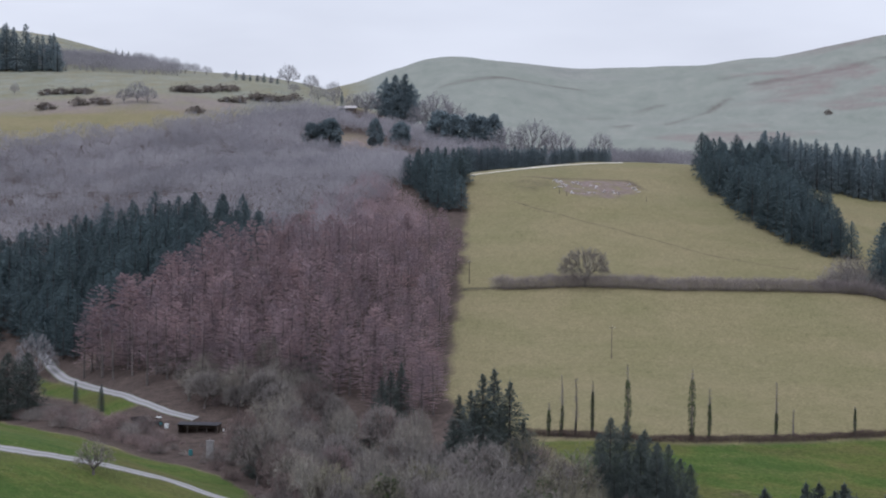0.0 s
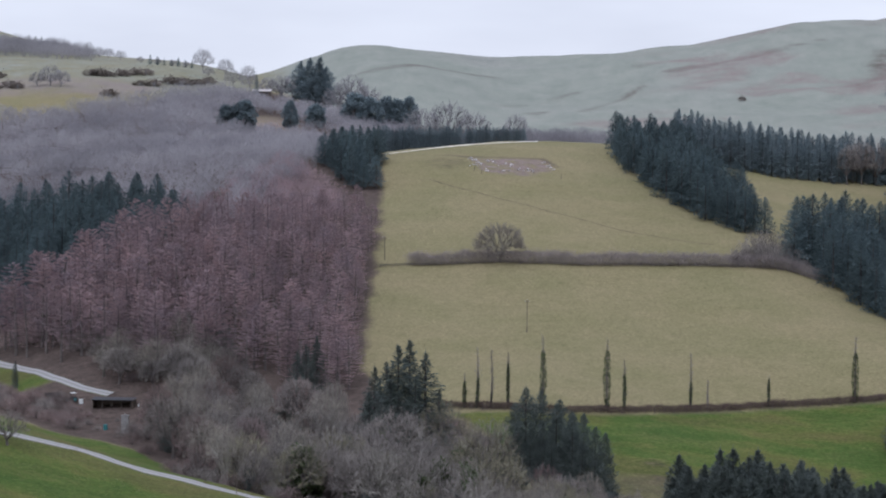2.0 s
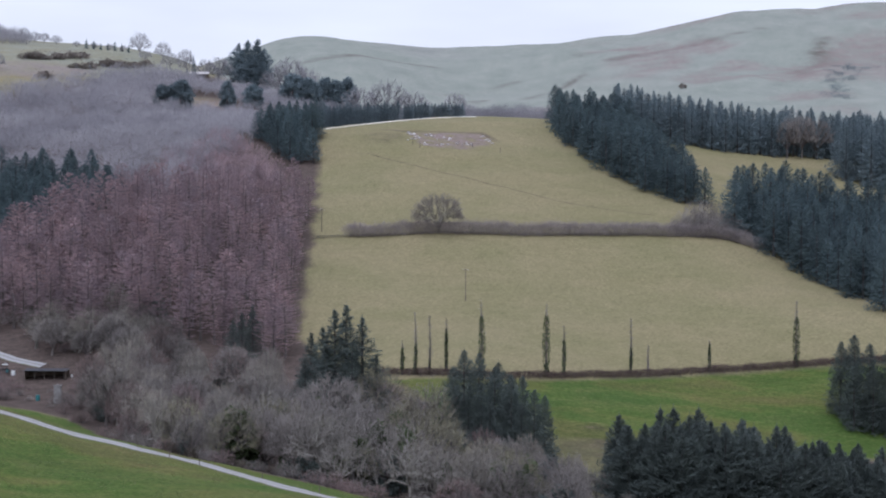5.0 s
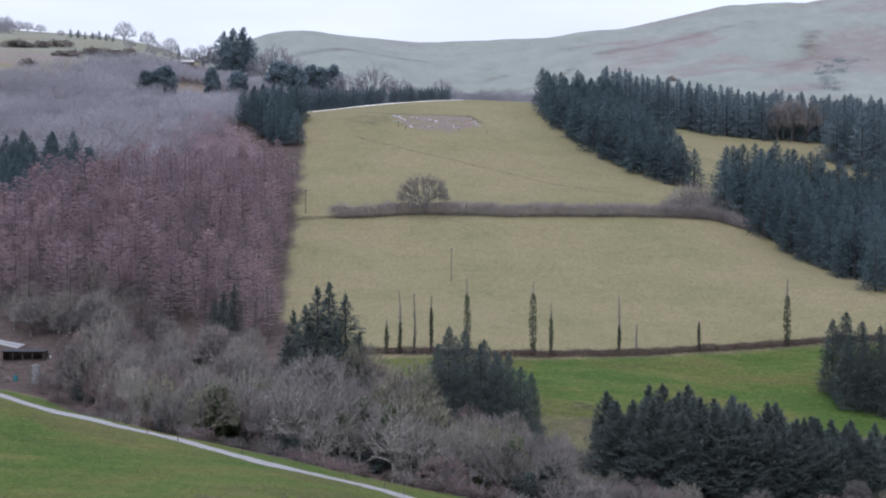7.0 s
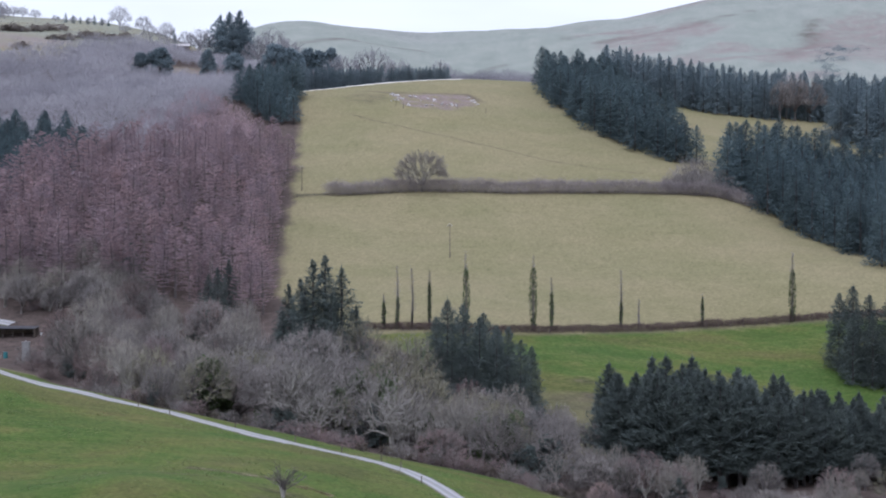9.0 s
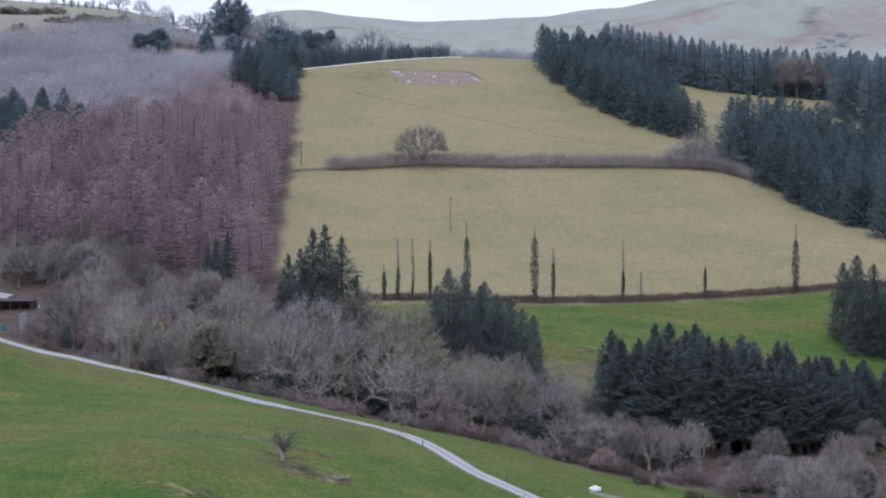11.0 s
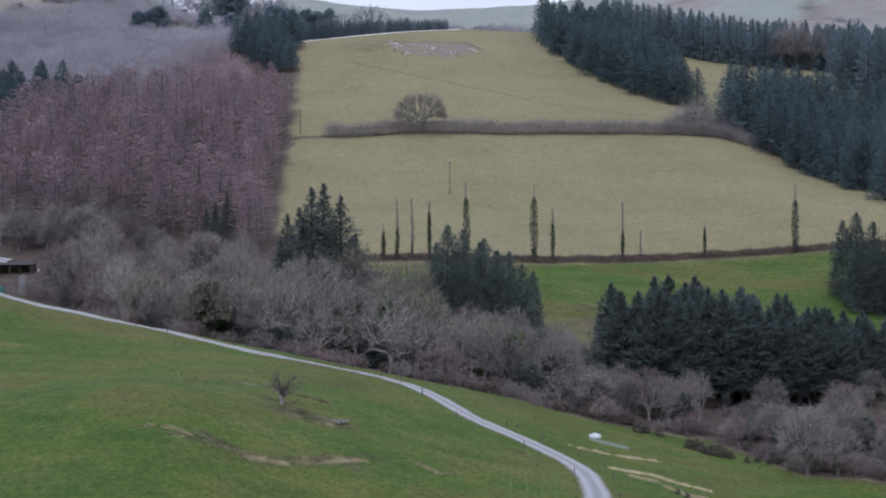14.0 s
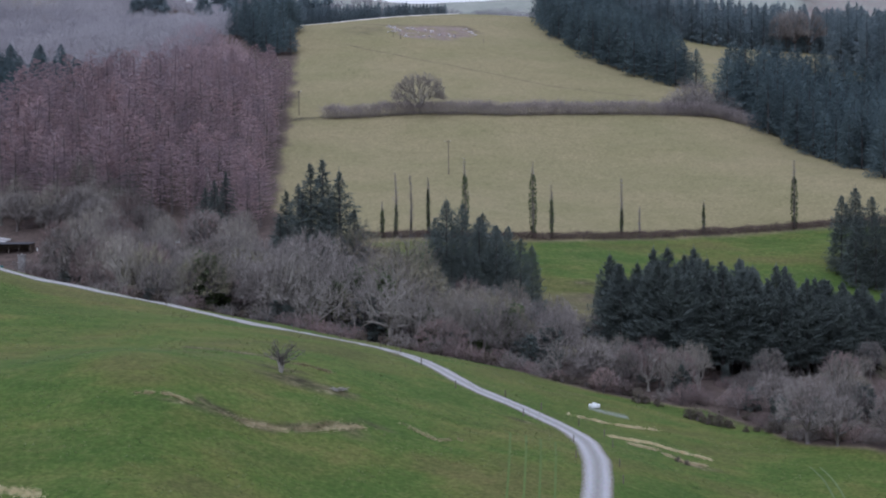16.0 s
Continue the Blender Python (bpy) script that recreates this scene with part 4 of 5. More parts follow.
for n, (x, y) in enumerate(scatter(WOOD, 7.4, 0.4, 17)):
    if random.random() < 0.36:
        plant("hazel", x, y, random.uniform(2, 4), n, 1.3, "hazel under the valley trees")
    elif random.random() < 0.34:
        plant("holly", x, y, random.uniform(4.0, 7), n, random.uniform(0.8, 1.2), "hollies in the valley wood")
    elif random.random() < 0.85 and -40 < x < 25 and y > float(line_at(FIELD_EDGE, x)) + 12:
        plant("ivy", x, y, random.uniform(6, 11), n, random.uniform(0.8, 1.3), "ivied trunks in the valley wood")
for n, (x, y) in enumerate(scatter([(-118, 632), (-100, 617), (-76, 612), (-78, 626), (-95, 634), (-122, 647)], 6.5, 0.4, 18)):
    plant(random.choice(("bare", "pale", "pale")), x, y, random.uniform(9, 13), n, 1.3, "valley wood")
SCRUB = [(-172, 644), (-148, 618), (-126, 597), (-116, 588), (-104, 580), (-93, 570), (-94, 602), (-112, 606), (-124, 612), (-136, 621), (-152, 640), (-166, 652)]
for n, (x, y) in enumerate(scatter(SCRUB, 4.8, 0.4, 13)):
    if not within(YARD, x, y):
        plant(random.choice(("shrub", "shrub", "hazel")), x, y, random.uniform(3, 5.2), n, 1.25, "scrub below the farm road")
for n, (x, y, h) in enumerate(((-115, 597, 2.6), (-111.5, 594, 2.0), (-113, 601, 2.2), (-108, 588, 1.6), (-97.5, 598, 3.2), (-97, 604, 3.6), (-98, 590, 2.4), (-104, 596, 1.3), (-117, 605, 2.4), (-121, 608, 2.2), (-110, 599, 1.2))):
    plant("hazel" if n % 2 else "shrub", x, y, h, n, 1.2, "scrub round the yard")
edge_rng = random.Random(77)
for n in range(124):
    x = -94 + n * 1.68 + edge_rng.uniform(-0.7, 0.7)
    y = float(line_at(FIELD_EDGE, x)) + edge_rng.uniform(2.0, 4.5)
    if (x < -8 and edge_rng.random() < 0.4) or (22 < x < 62 and edge_rng.random() < 0.25):
        continue
    key = edge_rng.choice(("thorn", "thorn", "hazel", "gorse"))
    plant(key, x, y, edge_rng.uniform(1.2, 2.0) if key == "gorse" else edge_rng.uniform(2.0, 4.2), n, 1.25, "wood edge scrub")
for n in range(13):
    x = 34 + n * 1.35 + edge_rng.uniform(-1, 1)
    y = float(line_at(FIELD_EDGE, x)) + edge_rng.uniform(8, 14)
    plant(edge_rng.choice(("pale", "pale", "crooked", "alder")), x, y, edge_rng.uniform(8, 11) if x < 52 else edge_rng.uniform(4.5, 6.5), n, edge_rng.uniform(0.8, 1.05), "valley wood")
# broad single trees along the field's edge
for n, (x, y, h, w) in enumerate(((65.6, 433.5, 13.5, 0.95), (70.5, 431, 10.5, 0.9), (80, 430, 11, 0.85), (88, 428, 10.5, 0.9), (97, 425, 11, 0.9), (14.3, 477, 11.0, 0.95), (22.5, 486, 12, 0.8))):
    plant("valley_oak", x, y, h, n, w)
for x, y, h, w in ((0.5, 472, 8, 1.6), (56, 455, 5.5, 1.7), (31, 457, 5.5, 1.2), (84, 440, 11, 1.2)):
    plant("alder", x, y, h, int(x), w, "valley wood")
for x, y, h, w in ((-6, 503, 12.5, 1.1), (-2, 506, 11, 1.0), (-52, 490, 9, 0.9), (74, 447, 12.5, 1.3)):
    plant("pale", x, y, h, int(y), w, "valley wood")
for x, y, h, w in ((-47, 599.5, 15, 1.5), (-50, 606, 16, 1.35)):
    plant("larch", x, y, h, int(h), w, "larch plantation")
for x, y, h in ((-55.5, 604, 14.5), (-58, 606, 12.5), (-53, 608, 15), (-82, 640, 12), (-86, 642, 10)):
    plant("spruce", x, y, h, int(h), 1.35, "spruces at the pasture's foot")
for x, y, h, key, w in ((-46.7, 494, 12.8, "ivy", 1.35), (-45.4, 495.5, 10.0, "ivy", 1.3), (-20.3, 490, 10.9, "ivy", 0.9), (-14.5, 487, 8.9, "holly", 1.1), (-10.7, 500, 14.5, "ivy", 0.8), (-17, 503, 14.5, "ivy", 0.8), (22, 477, 9, "holly", 1.0), (-2, 488, 9, "ivy", 0.9), (5, 500, 9, "holly", 1.2), (9, 506, 8, "holly", 1.2), (20, 503, 8, "holly", 1.1), (63, 450, 5, "holly", 1.2), (78, 446, 6, "holly", 1.2), (86, 444, 6, "holly", 1.1), (94, 442, 7, "holly", 1.1), (59, 458, 4.5, "holly", 1.2)):
    plant(key, x, y, h, int(h), w, "ivied trunks in the valley wood")

hedge_grey = material("hedge_grey", (0.360, 0.312, 0.300), (0.235, 0.205, 0.205), scale=0.3, spread=0.3, leafy=0.3)
hedge_twig = material("hedge_twig", (0.125, 0.088, 0.080), (0.075, 0.055, 0.052), scale=0.4, spread=0.4, leafy=0.45)

# ---- oak and hedges across the pasture ----
plant("oak", -5.2, 714, 12.8, 0, 1.0)


def hedge(name, label, points, h, thick, count, surface, seed, fine=0.08):
    s = Shape(seed)
    g = s.rng
    p = np.array(points, float)
    run = np.concatenate([[0], np.cumsum(np.hypot(*np.diff(p, axis=0).T))])
    for k in range(count):
        t = g.random() * run[-1]
        x, y = np.interp(t, run, p[:, 0]), np.interp(t, run, p[:, 1])
        tall = h * (0.8 + 0.3 * noise.noise((t / 5, seed, 0)) + 0.2 * noise.noise((t / 1.6, seed, 4)))
        base = ground_z(x, y)
        a = np.array([x + g.normal() * thick * 0.5, y + g.normal() * thick * 0.5, base + tall * g.random() ** 0.8 * 0.8 - 0.1])
        s.blade(a, a + unit(g.normal(size=3) * 0.6 + (0, 0, 0.9)) * tall * (0.25 + 0.25 * g.random()), fine)
    return tagged(new(name, s.mesh(name, surface)), label, "hedge", kind="stuff")


HEDGE = [(-43, 712), (-30.7, 712.8), (-5.2, 713.9), (20.3, 712.6), (37.4, 714.7), (54.7, 717.7), (68.6, 720.2), (84.6, 723), (94, 718)]
hedge("hedge", "leafless brown field hedge across the pasture", [(-33, 712.7)] + HEDGE[2:], 5.4, 2.0, 26000, hedge_grey, 3, 0.075)
hedge("hedge", "low dark brambles and dead stems along the hedge foot", HEDGE, 1.3, 1.2, 9000, bark, 5)
hedge("hedge", "low dark brambly hedge along the foot of the pasture", [(-20, 584), (-2.7, 579), (12.5, 578), (23, 581.5), (38, 586.6), (51, 591.6), (66, 598.6), (88.5, 603), (100, 605), (125, 609)], 2.3, 1.5, 26000, hedge_twig, 4)
for x, y, h in ((77, 735, 9.5), (71.5, 727, 7), (79, 724, 8), (84, 728, 8), (74, 724, 7), (81.5, 733, 9), (87, 726, 7), (76, 729, 8.5), (69, 723, 5.5)):
    plant("hazel", x, y, h, int(x), 1.05, "bare bushes at the hedge's end")

# ---- woods above the larches and far scrub: uncountable ----
UPPER = [(-300, 1020), (-272, 1024), (-246, 1032), (-221, 1042), (-198, 1056), (-172, 1090), (-150, 1160), (-128, 1150), (-100, 1080), (-85, 1000), (-72, 930), (-62, 862), (-78, 820), (-85, 770), (-105, 775), (-128, 822), (-172, 830), (-240, 820), (-300, 900)]
far_wood("upper_wood", "leafless grey-brown woodland covering the hillside above the larches", [p for p in scatter(UPPER, 7.4, 0.45, 21) if not (-134 < p[0] < -94 and 1004 < p[1] < 1105)], 8.5, 5.2, 300, far_twig_hazed, 22, 0.15)
far_wood("upper_wood", "leafless scrub and trees behind the pasture's crest", scatter([(-70, 960), (-20, 948), (45, 950), (52, 975), (20, 1010), (-30, 1040), (-80, 1060)], 5.4, 0.45, 23), 7.0, 4.2, 190, far_twig_hazed, 24, 0.14)
far_wood("upper_wood", "purple-brown scrub across the far hillside", scatter([(-322, 1312), (-262, 1302), (-236, 1300), (-240, 1330), (-272, 1400), (-335, 1400)], 5.2, 0.45, 25), 6.5, 4.2, 130, far_twig_hazed, 26, 0.17)
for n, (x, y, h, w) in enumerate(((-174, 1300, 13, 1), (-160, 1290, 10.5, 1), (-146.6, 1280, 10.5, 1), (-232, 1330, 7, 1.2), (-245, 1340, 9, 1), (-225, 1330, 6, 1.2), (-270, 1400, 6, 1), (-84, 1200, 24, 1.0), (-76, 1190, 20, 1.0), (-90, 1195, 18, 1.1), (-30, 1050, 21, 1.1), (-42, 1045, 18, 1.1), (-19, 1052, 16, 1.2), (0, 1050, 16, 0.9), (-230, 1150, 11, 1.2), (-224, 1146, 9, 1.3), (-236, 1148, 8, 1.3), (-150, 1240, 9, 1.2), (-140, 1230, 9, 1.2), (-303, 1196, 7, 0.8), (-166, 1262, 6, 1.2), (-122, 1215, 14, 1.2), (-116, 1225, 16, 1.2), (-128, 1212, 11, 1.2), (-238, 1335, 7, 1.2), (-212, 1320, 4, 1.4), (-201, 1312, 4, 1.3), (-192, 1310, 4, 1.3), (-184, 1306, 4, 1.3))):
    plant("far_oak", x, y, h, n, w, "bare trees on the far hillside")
for n, (x, y, h, w) in enumerate(((-121, 1034, 13, 1.25), (-129, 1034, 10.5, 0.9), (-102.6, 1060, 12.5, 0.75), (-92.6, 1080, 11, 1.1), (-78, 1130, 15, 1.1), (-71, 1135, 14, 1.2), (-64, 1149, 15.5, 0.9), (-58, 1149, 15, 0.9), (-52.5, 1147, 17, 0.75))):
    plant("broad", x, y, h, n, w * 1.1, "round evergreens on the hillside")
kind_of_tree("old_pine", "pine_tree", "tall ragged pine in a clump on the hillside, paled with painted haze", "conifer", [lambda s=s: spruce_shapes(s, 22, 5.6, 0.1, -0.1, 110, 34, 1.2, 0.55, 1.1) for s in (56, 57, 58)], conifer_bark, needle_far_hazed)
for n, (x, y, h, w) in enumerate(((-107, 1215, 26, 1.3), (-102, 1217, 28, 1.15), (-112, 1220, 23, 1.25), (-98.5, 1214, 24, 1.1), (-105, 1210, 20, 1.4), (-100, 1211, 18, 1.4))):
    plant("old_pine", x, y, h, n, w, "old pines on the hillside")
for n, (x, y) in enumerate(((-133.2, 1200), (-340, 1300), (-334, 1302), (-328, 1300), (-345, 1305), (-322, 1303), (-314, 1304), (-308, 1306), (-318, 1308), (-350, 1300), (-337, 1308), (-331, 1306), (-343, 1310), (-325, 1310), (-311, 1310), (-320, 1301), (-305, 1302))):
    plant("spruce_far", x, y, 12 if n == 0 else random.uniform(17, 22) if x > -325 else random.uniform(22, 27), n, 0.6 if n == 0 else 1.35, "conifers on the far hillside")
for n, (x, y) in enumerate(((-308, 1480), (-304, 1480), (-300, 1480), (-296, 1478))):
    plant("spruce", x, y, random.uniform(6, 8), n, 1.0, "conifers on the far hillside")
for n, (x, y) in enumerate(((-284.5, 1191), (-277, 1190), (-264.5, 1188), (-270, 1190), (-218, 1197), (-213, 1197), (-209, 1197), (-204, 1205), (-202, 1210), (-198, 1216), (-194, 1224), (-177, 1191), (-173, 1193), (-169, 1197), (-165, 1206), (-161, 1220), (-273, 1136), (-258, 1146), (-188, 1169), (-182, 1172), (-195, 1116), (194, 2013), (-250, 1150), (-245, 1144))):
    plant("far_gorse", x, y, random.uniform(2.4, 3.4) * (1.5 if y > 1500 else 1), n, 1.2 if y > 1500 else 1.9, "gorse clumps on the far hillside")
plant("cypress", -167, 640, 19, 0, 1.6, "dark evergreens by the lane")
plant("cypress", -161, 639, 18.5, 1, 1.5, "dark evergreens by the lane")
plant("cypress", -173, 642, 18, 2, 1.6, "dark evergreens by the lane")
plant("far_oak", -177, 716, 16, 0, 0.95)
plant("cypress", -150, 651, 6.8, 2, 0.62, "clipped cypresses on the lawn")
plant("cypress", -138.5, 632, 8.0, 1, 0.6, "clipped cypresses on the lawn")


far_wood("upper_wood", "leafless purple-brown scrub between larches and conifers", scatter([(-56, 758), (-64, 800), (-76, 826), (-84, 850), (-100, 830), (-100, 790), (-88, 768), (-74, 758)], 5.2, 0.45, 29), 7.5, 3.8, 190, larch_twig, 30, 0.13)
gully_rng = np.random.default_rng(27)
gully = [(302 + 20 * t + 38 * t * t + gully_rng.normal() * (4 + 5 * t), 1860 + 245 * t + gully_rng.normal() * 12) for t in gully_rng.random(85)]
far_wood("gully_wood", "low scrub filling a gully on the far moor, painted haze-blue", gully, 2.8, 4.2, 60, needle_far_hazed, 28, 0.3)
far_wood("upper_wood", "low purple-brown scrub round the hillside evergreens", scatter([(-128, 1118), (-108, 1108), (-92, 1062), (-64, 1062), (-46, 1120), (-62, 1175), (-96, 1195), (-118, 1190)], 5.6, 0.45, 33), 4.6, 4.0, 130, far_twig_hazed, 34, 0.16)

# ---- farm track ----
def track_material():
    """Crushed stone: pale wheel lines, a duller middle, and edges that fray into soil and grass."""
    m = bpy.data.materials.new("track_stone")
    m.use_nodes = True
    n, l = m.node_tree.nodes, m.node_tree.links
    geo, across, add = n.new("ShaderNodeNewGeometry"), n.new("ShaderNodeAttribute"), n.new("ShaderNodeMath")
    across.attribute_name = "across"
    fray, grit, ramp, mix = n.new("ShaderNodeTexNoise"), n.new("ShaderNodeTexNoise"), n.new("ShaderNodeValToRGB"), n.new("ShaderNodeMix")
    fray.inputs["Scale"].default_value, grit.inputs["Scale"].default_value = 2.2, 3.5
    fray.inputs["Detail"].default_value = grit.inputs["Detail"].default_value = 5
    spread = n.new("ShaderNodeMapRange")
    spread.inputs["To Min"].default_value, spread.inputs["To Max"].default_value = -0.24, 0.24
    add.operation = "ADD"
    l.new(geo.outputs["Position"], fray.inputs["Vector"])
    l.new(geo.outputs["Position"], grit.inputs["Vector"])
    l.new(fray.outputs["Fac"], spread.inputs["Value"])
    l.new(across.outputs["Fac"], add.inputs[0])
    l.new(spread.outputs["Result"], add.inputs[1])
    stops = ((0.0, (0.30, 0.29, 0.275)), (0.22, (0.36, 0.35, 0.345)), (0.46, (0.48, 0.47, 0.48)), (0.68, (0.40, 0.39, 0.385)), (0.84, (0.25, 0.23, 0.19)), (0.98, (0.12, 0.13, 0.06)))
    e = ramp.color_ramp.elements
    while len(e) < len(stops):
        e.new(0.5)
    for k, (p, c) in enumerate(stops):
        e[k].position, e[k].color = p, (*c, 1)
    l.new(add.outputs[0], ramp.inputs["Fac"])
    mix.data_type, mix.blend_type = "RGBA", "MULTIPLY"
    mix.inputs["Factor"].default_value = 0.45
    l.new(ramp.outputs["Color"], mix.inputs["A"])
    l.new(grit.outputs["Color"], mix.inputs["B"])
    gain = n.new("ShaderNodeMix")
    gain.data_type, gain.blend_type = "RGBA", "MULTIPLY"
    gain.inputs["Factor"].default_value = 1.0
    gain.inputs["B"].default_value = (0.93, 0.92, 0.92, 1)
    l.new(mix.outputs["Result"], gain.inputs["A"])
    l.new(gain.outputs["Result"], n["Principled BSDF"].inputs["Base Color"])
    n["Principled BSDF"].inputs["Roughness"].default_value = 0.95
    bump = n.new("ShaderNodeBump")
    bump.inputs["Strength"].default_value, bump.inputs["Distance"].default_value = 0.4, 0.15
    l.new(grit.outputs["Fac"], bump.inputs["Height"])
    l.new(bump.outputs["Normal"], n["Principled BSDF"].inputs["Normal"])
    return m


track_stone = track_material()


def ribbon(name, label, points, width, surface, category, lift=0.06, every=1.5, seed=1, rows=5):
    p = np.array(points, float)
    run = np.concatenate([[0], np.cumsum(np.hypot(*np.diff(p, axis=0).T))])
    t = np.arange(0, run[-1], every)

    def smooth(c):
        v = np.interp(t, run, c)
        k = np.hanning(9)[1:-1]
        k /= k.sum()
        return np.convolve(np.pad(v, 3, "edge"), k, "valid")

    x, y = smooth(p[:, 0]), smooth(p[:, 1])
    dx, dy = np.gradient(x), np.gradient(y)
    n = np.hypot(dx, dy)
    verts, faces = [], []
    for k in range(len(t)):
        wob = 1 + 0.1 * noise.noise((t[k] / 6, seed, 1))
        for q in range(rows):
            s = (q / (rows - 1) - 0.5) * width * wob
            px, py = x[k] - dy[k] / n[k] * s, y[k] + dx[k] / n[k] * s
            crown = 0.05 * math.cos(2 * math.pi * (q / (rows - 1) - 0.5) * 2) if rows > 3 else 0
            verts.append((px, py, ground_z(px, py) + lift + crown - (0.16 if q in (0, rows - 1) else 0)))
    for k in range(len(t) - 1):
        for q in range(rows - 1):
            i = k * rows + q
            faces.append((i, i + 1, i + rows + 1, i + rows))
    mesh = mesh_from(name, verts, faces, surface, True)
    layer = mesh.attributes.new("across", "FLOAT", "POINT")
    layer.data.foreach_set("value", np.tile(np.abs(np.linspace(-1, 1, rows)), len(t)).astype(np.float32))
    return tagged(new(name, mesh), label, category, kind="structure")


TRACK = [(-150, 474), (-126, 472), (-111, 477), (-100, 480.5), (-92, 483), (-84, 480), (-71, 477.5), (-57.8, 474), (-45.8, 466.4), (-34.5, 459.2), (-25, 453), (-16, 449.5), (-8.7, 446), (-4, 442.5), (0.6, 435.1), (5.5, 427.5), (10.3, 424.4), (16.1, 421.6), (21.7, 417), (24.8, 409.5), (25.8, 399.6), (25.6, 391.4), (24.9, 382.9), (22, 360), (15, 330)]
ribbon("road", "grey gravel farm track with two worn wheel lines", TRACK, 5.3, track_stone, "road", 0.12, 1.2, 1, 13)
ribbon("road", "pale gravel lane below the larch plantation", [(-190, 760), (-180.2, 738.2), (-163.6, 701.5), (-144.1, 660), (-129.8, 637.5), (-117.5, 623), (-108, 616)], 3.3, track_stone, "road", 0.15, 1.5, 2, 9)
for n, (x, y) in enumerate(((-205, 1311), (-201, 1311), (-197, 1310), (-193, 1310), (-189, 1309), (-185, 1308), (-181, 1306))):
    plant("fir", x, y, random.uniform(4, 5.5), n, 1.0, "conifers along the far hedge")

# ---- smaller things ----
white_paint = material("white_paint", (0.72, 0.73, 0.72), (0.52, 0.53, 0.52), rough=0.6, scale=2.0, spread=0.05)
stone = material("stone", (0.30, 0.285, 0.275), (0.19, 0.18, 0.178), scale=1.5, bump=0.4, bump_scale=5, spread=0.2)
rock_pale = material("rock_pale", (0.50, 0.47, 0.46), (0.32, 0.29, 0.28), scale=1.2, bump=0.5, bump_scale=4, spread=0.35)
straw_stuff = material("straw", (0.66, 0.56, 0.36), (0.48, 0.40, 0.24), scale=1.5, spread=0.3)
crest_edge_light = material("crest_edge_light", (0.78, 0.74, 0.66), (0.62, 0.57, 0.46), scale=0.6, spread=0.1)
trodden = material("trodden_grass", (0.100, 0.080, 0.048), (0.165, 0.140, 0.080), scale=0.35, detail=6, spread=0.1)
dark_iron = material("dark_iron", (0.035, 0.035, 0.040), (0.075, 0.060, 0.055), rough=0.6, scale=1.5, spread=0.1)
roof_sheet = material("roof_sheet", (0.075, 0.073, 0.08), (0.045, 0.043, 0.047), rough=0.9, scale=0.8, spread=0.05)
drum_paint = material("drum_paint", (0.06, 0.20, 0.21), (0.04, 0.13, 0.14), rough=0.5, scale=2, spread=0.05)
board = material("board", (0.16, 0.125, 0.10), (0.10, 0.08, 0.065), scale=1.5, spread=0.1)
grass_blade = material("grass_blade", (0.230, 0.235, 0.115), (0.150, 0.190, 0.075), scale=0.05, spread=0.5)
rush_blade = material("rush_blade", (0.36, 0.31, 0.18), (0.24, 0.20, 0.11), scale=0.2, spread=0.4)


worn_gravel = material("worn_gravel", (0.19, 0.20, 0.18), (0.12, 0.15, 0.09), scale=0.7, spread=0.05)
worn_grass = material("worn_grass", (0.105, 0.135, 0.056), (0.085, 0.115, 0.047), scale=0.8, spread=0.1)
mown_grass = material("mown_grass", (0.092, 0.122, 0.036), (0.070, 0.104, 0.028), scale=0.5, detail=6, spread=0.05)


def ivied_pole(x, y, h, ivy_to, ivy_from=0.0, fat=0.7, seed=1):
    """A slender dead-straight tree, bare twigs above, ivy round the stem."""
    root = thing("poplar_tree", "slender leafless poplar with an ivy-clad stem by the fence", "tree", "poplars along the fence")
    root.matrix_basis = Matrix.Translation((x, y, ground_z(x, y) - 0.1))
    t, c, v = Shape(seed), Shape(seed), Shape(seed)
    g = c.rng
    bend = g.normal(size=2) * 0.012 * h
    axis = lambda s: np.array([bend[0] * math.sin(s * 3), bend[1] * math.sin(s * 3), h * s])
    t.tube([axis(s) for s in (0, 0.25, 0.5, 0.75, 1)], (0.32, 0.25, 0.18, 0.1, 0.02), 6)
    n = int(h * 9)
    for k in range(n):
        s = 0.22 + 0.78 * g.random()
        a = axis(s)
        w = g.random() * 6.283
        out = np.array([math.cos(w), math.sin(w), 1.5])
        e = a + unit(out) * h * 0.12 * (1.15 - s) * (0.5 + g.random())
        c.blade(a, e, 0.06)
        for q in range(4):
            p = a + (e - a) * g.random()
            c.blade(p, p + unit(out + g.normal(size=3) * 0.6) * 0.7, 0.035)
    for k in range(int(420 * (ivy_to - ivy_from) * h / 8)):
        s = ivy_from + (ivy_to - ivy_from) * g.random()
        a = axis(s)
        r = fat * (0.35 + 0.75 * math.sin(math.pi * min(1, max(0.08, (s - ivy_from) / (ivy_to - ivy_from + 1e-6)))) ** 0.6)
        w = g.random() * 6.283
        v.leaf(a + np.array([math.cos(w), math.sin(w), 0]) * r * (0.35 + 0.3 * g.random()) + g.normal(size=3) * (0.05, 0.05, 0.2), 0.26, 1.0)
    part("trunk", t.mesh("trunk", bark), root)
    part("crown", c.mesh("crown", bare_twig), root, "thin bare upright twigs")
    if ivy_to > 0.02:
        part("ivy", v.mesh("ivy", ivy_leaf), root, "dark green ivy")
    return root


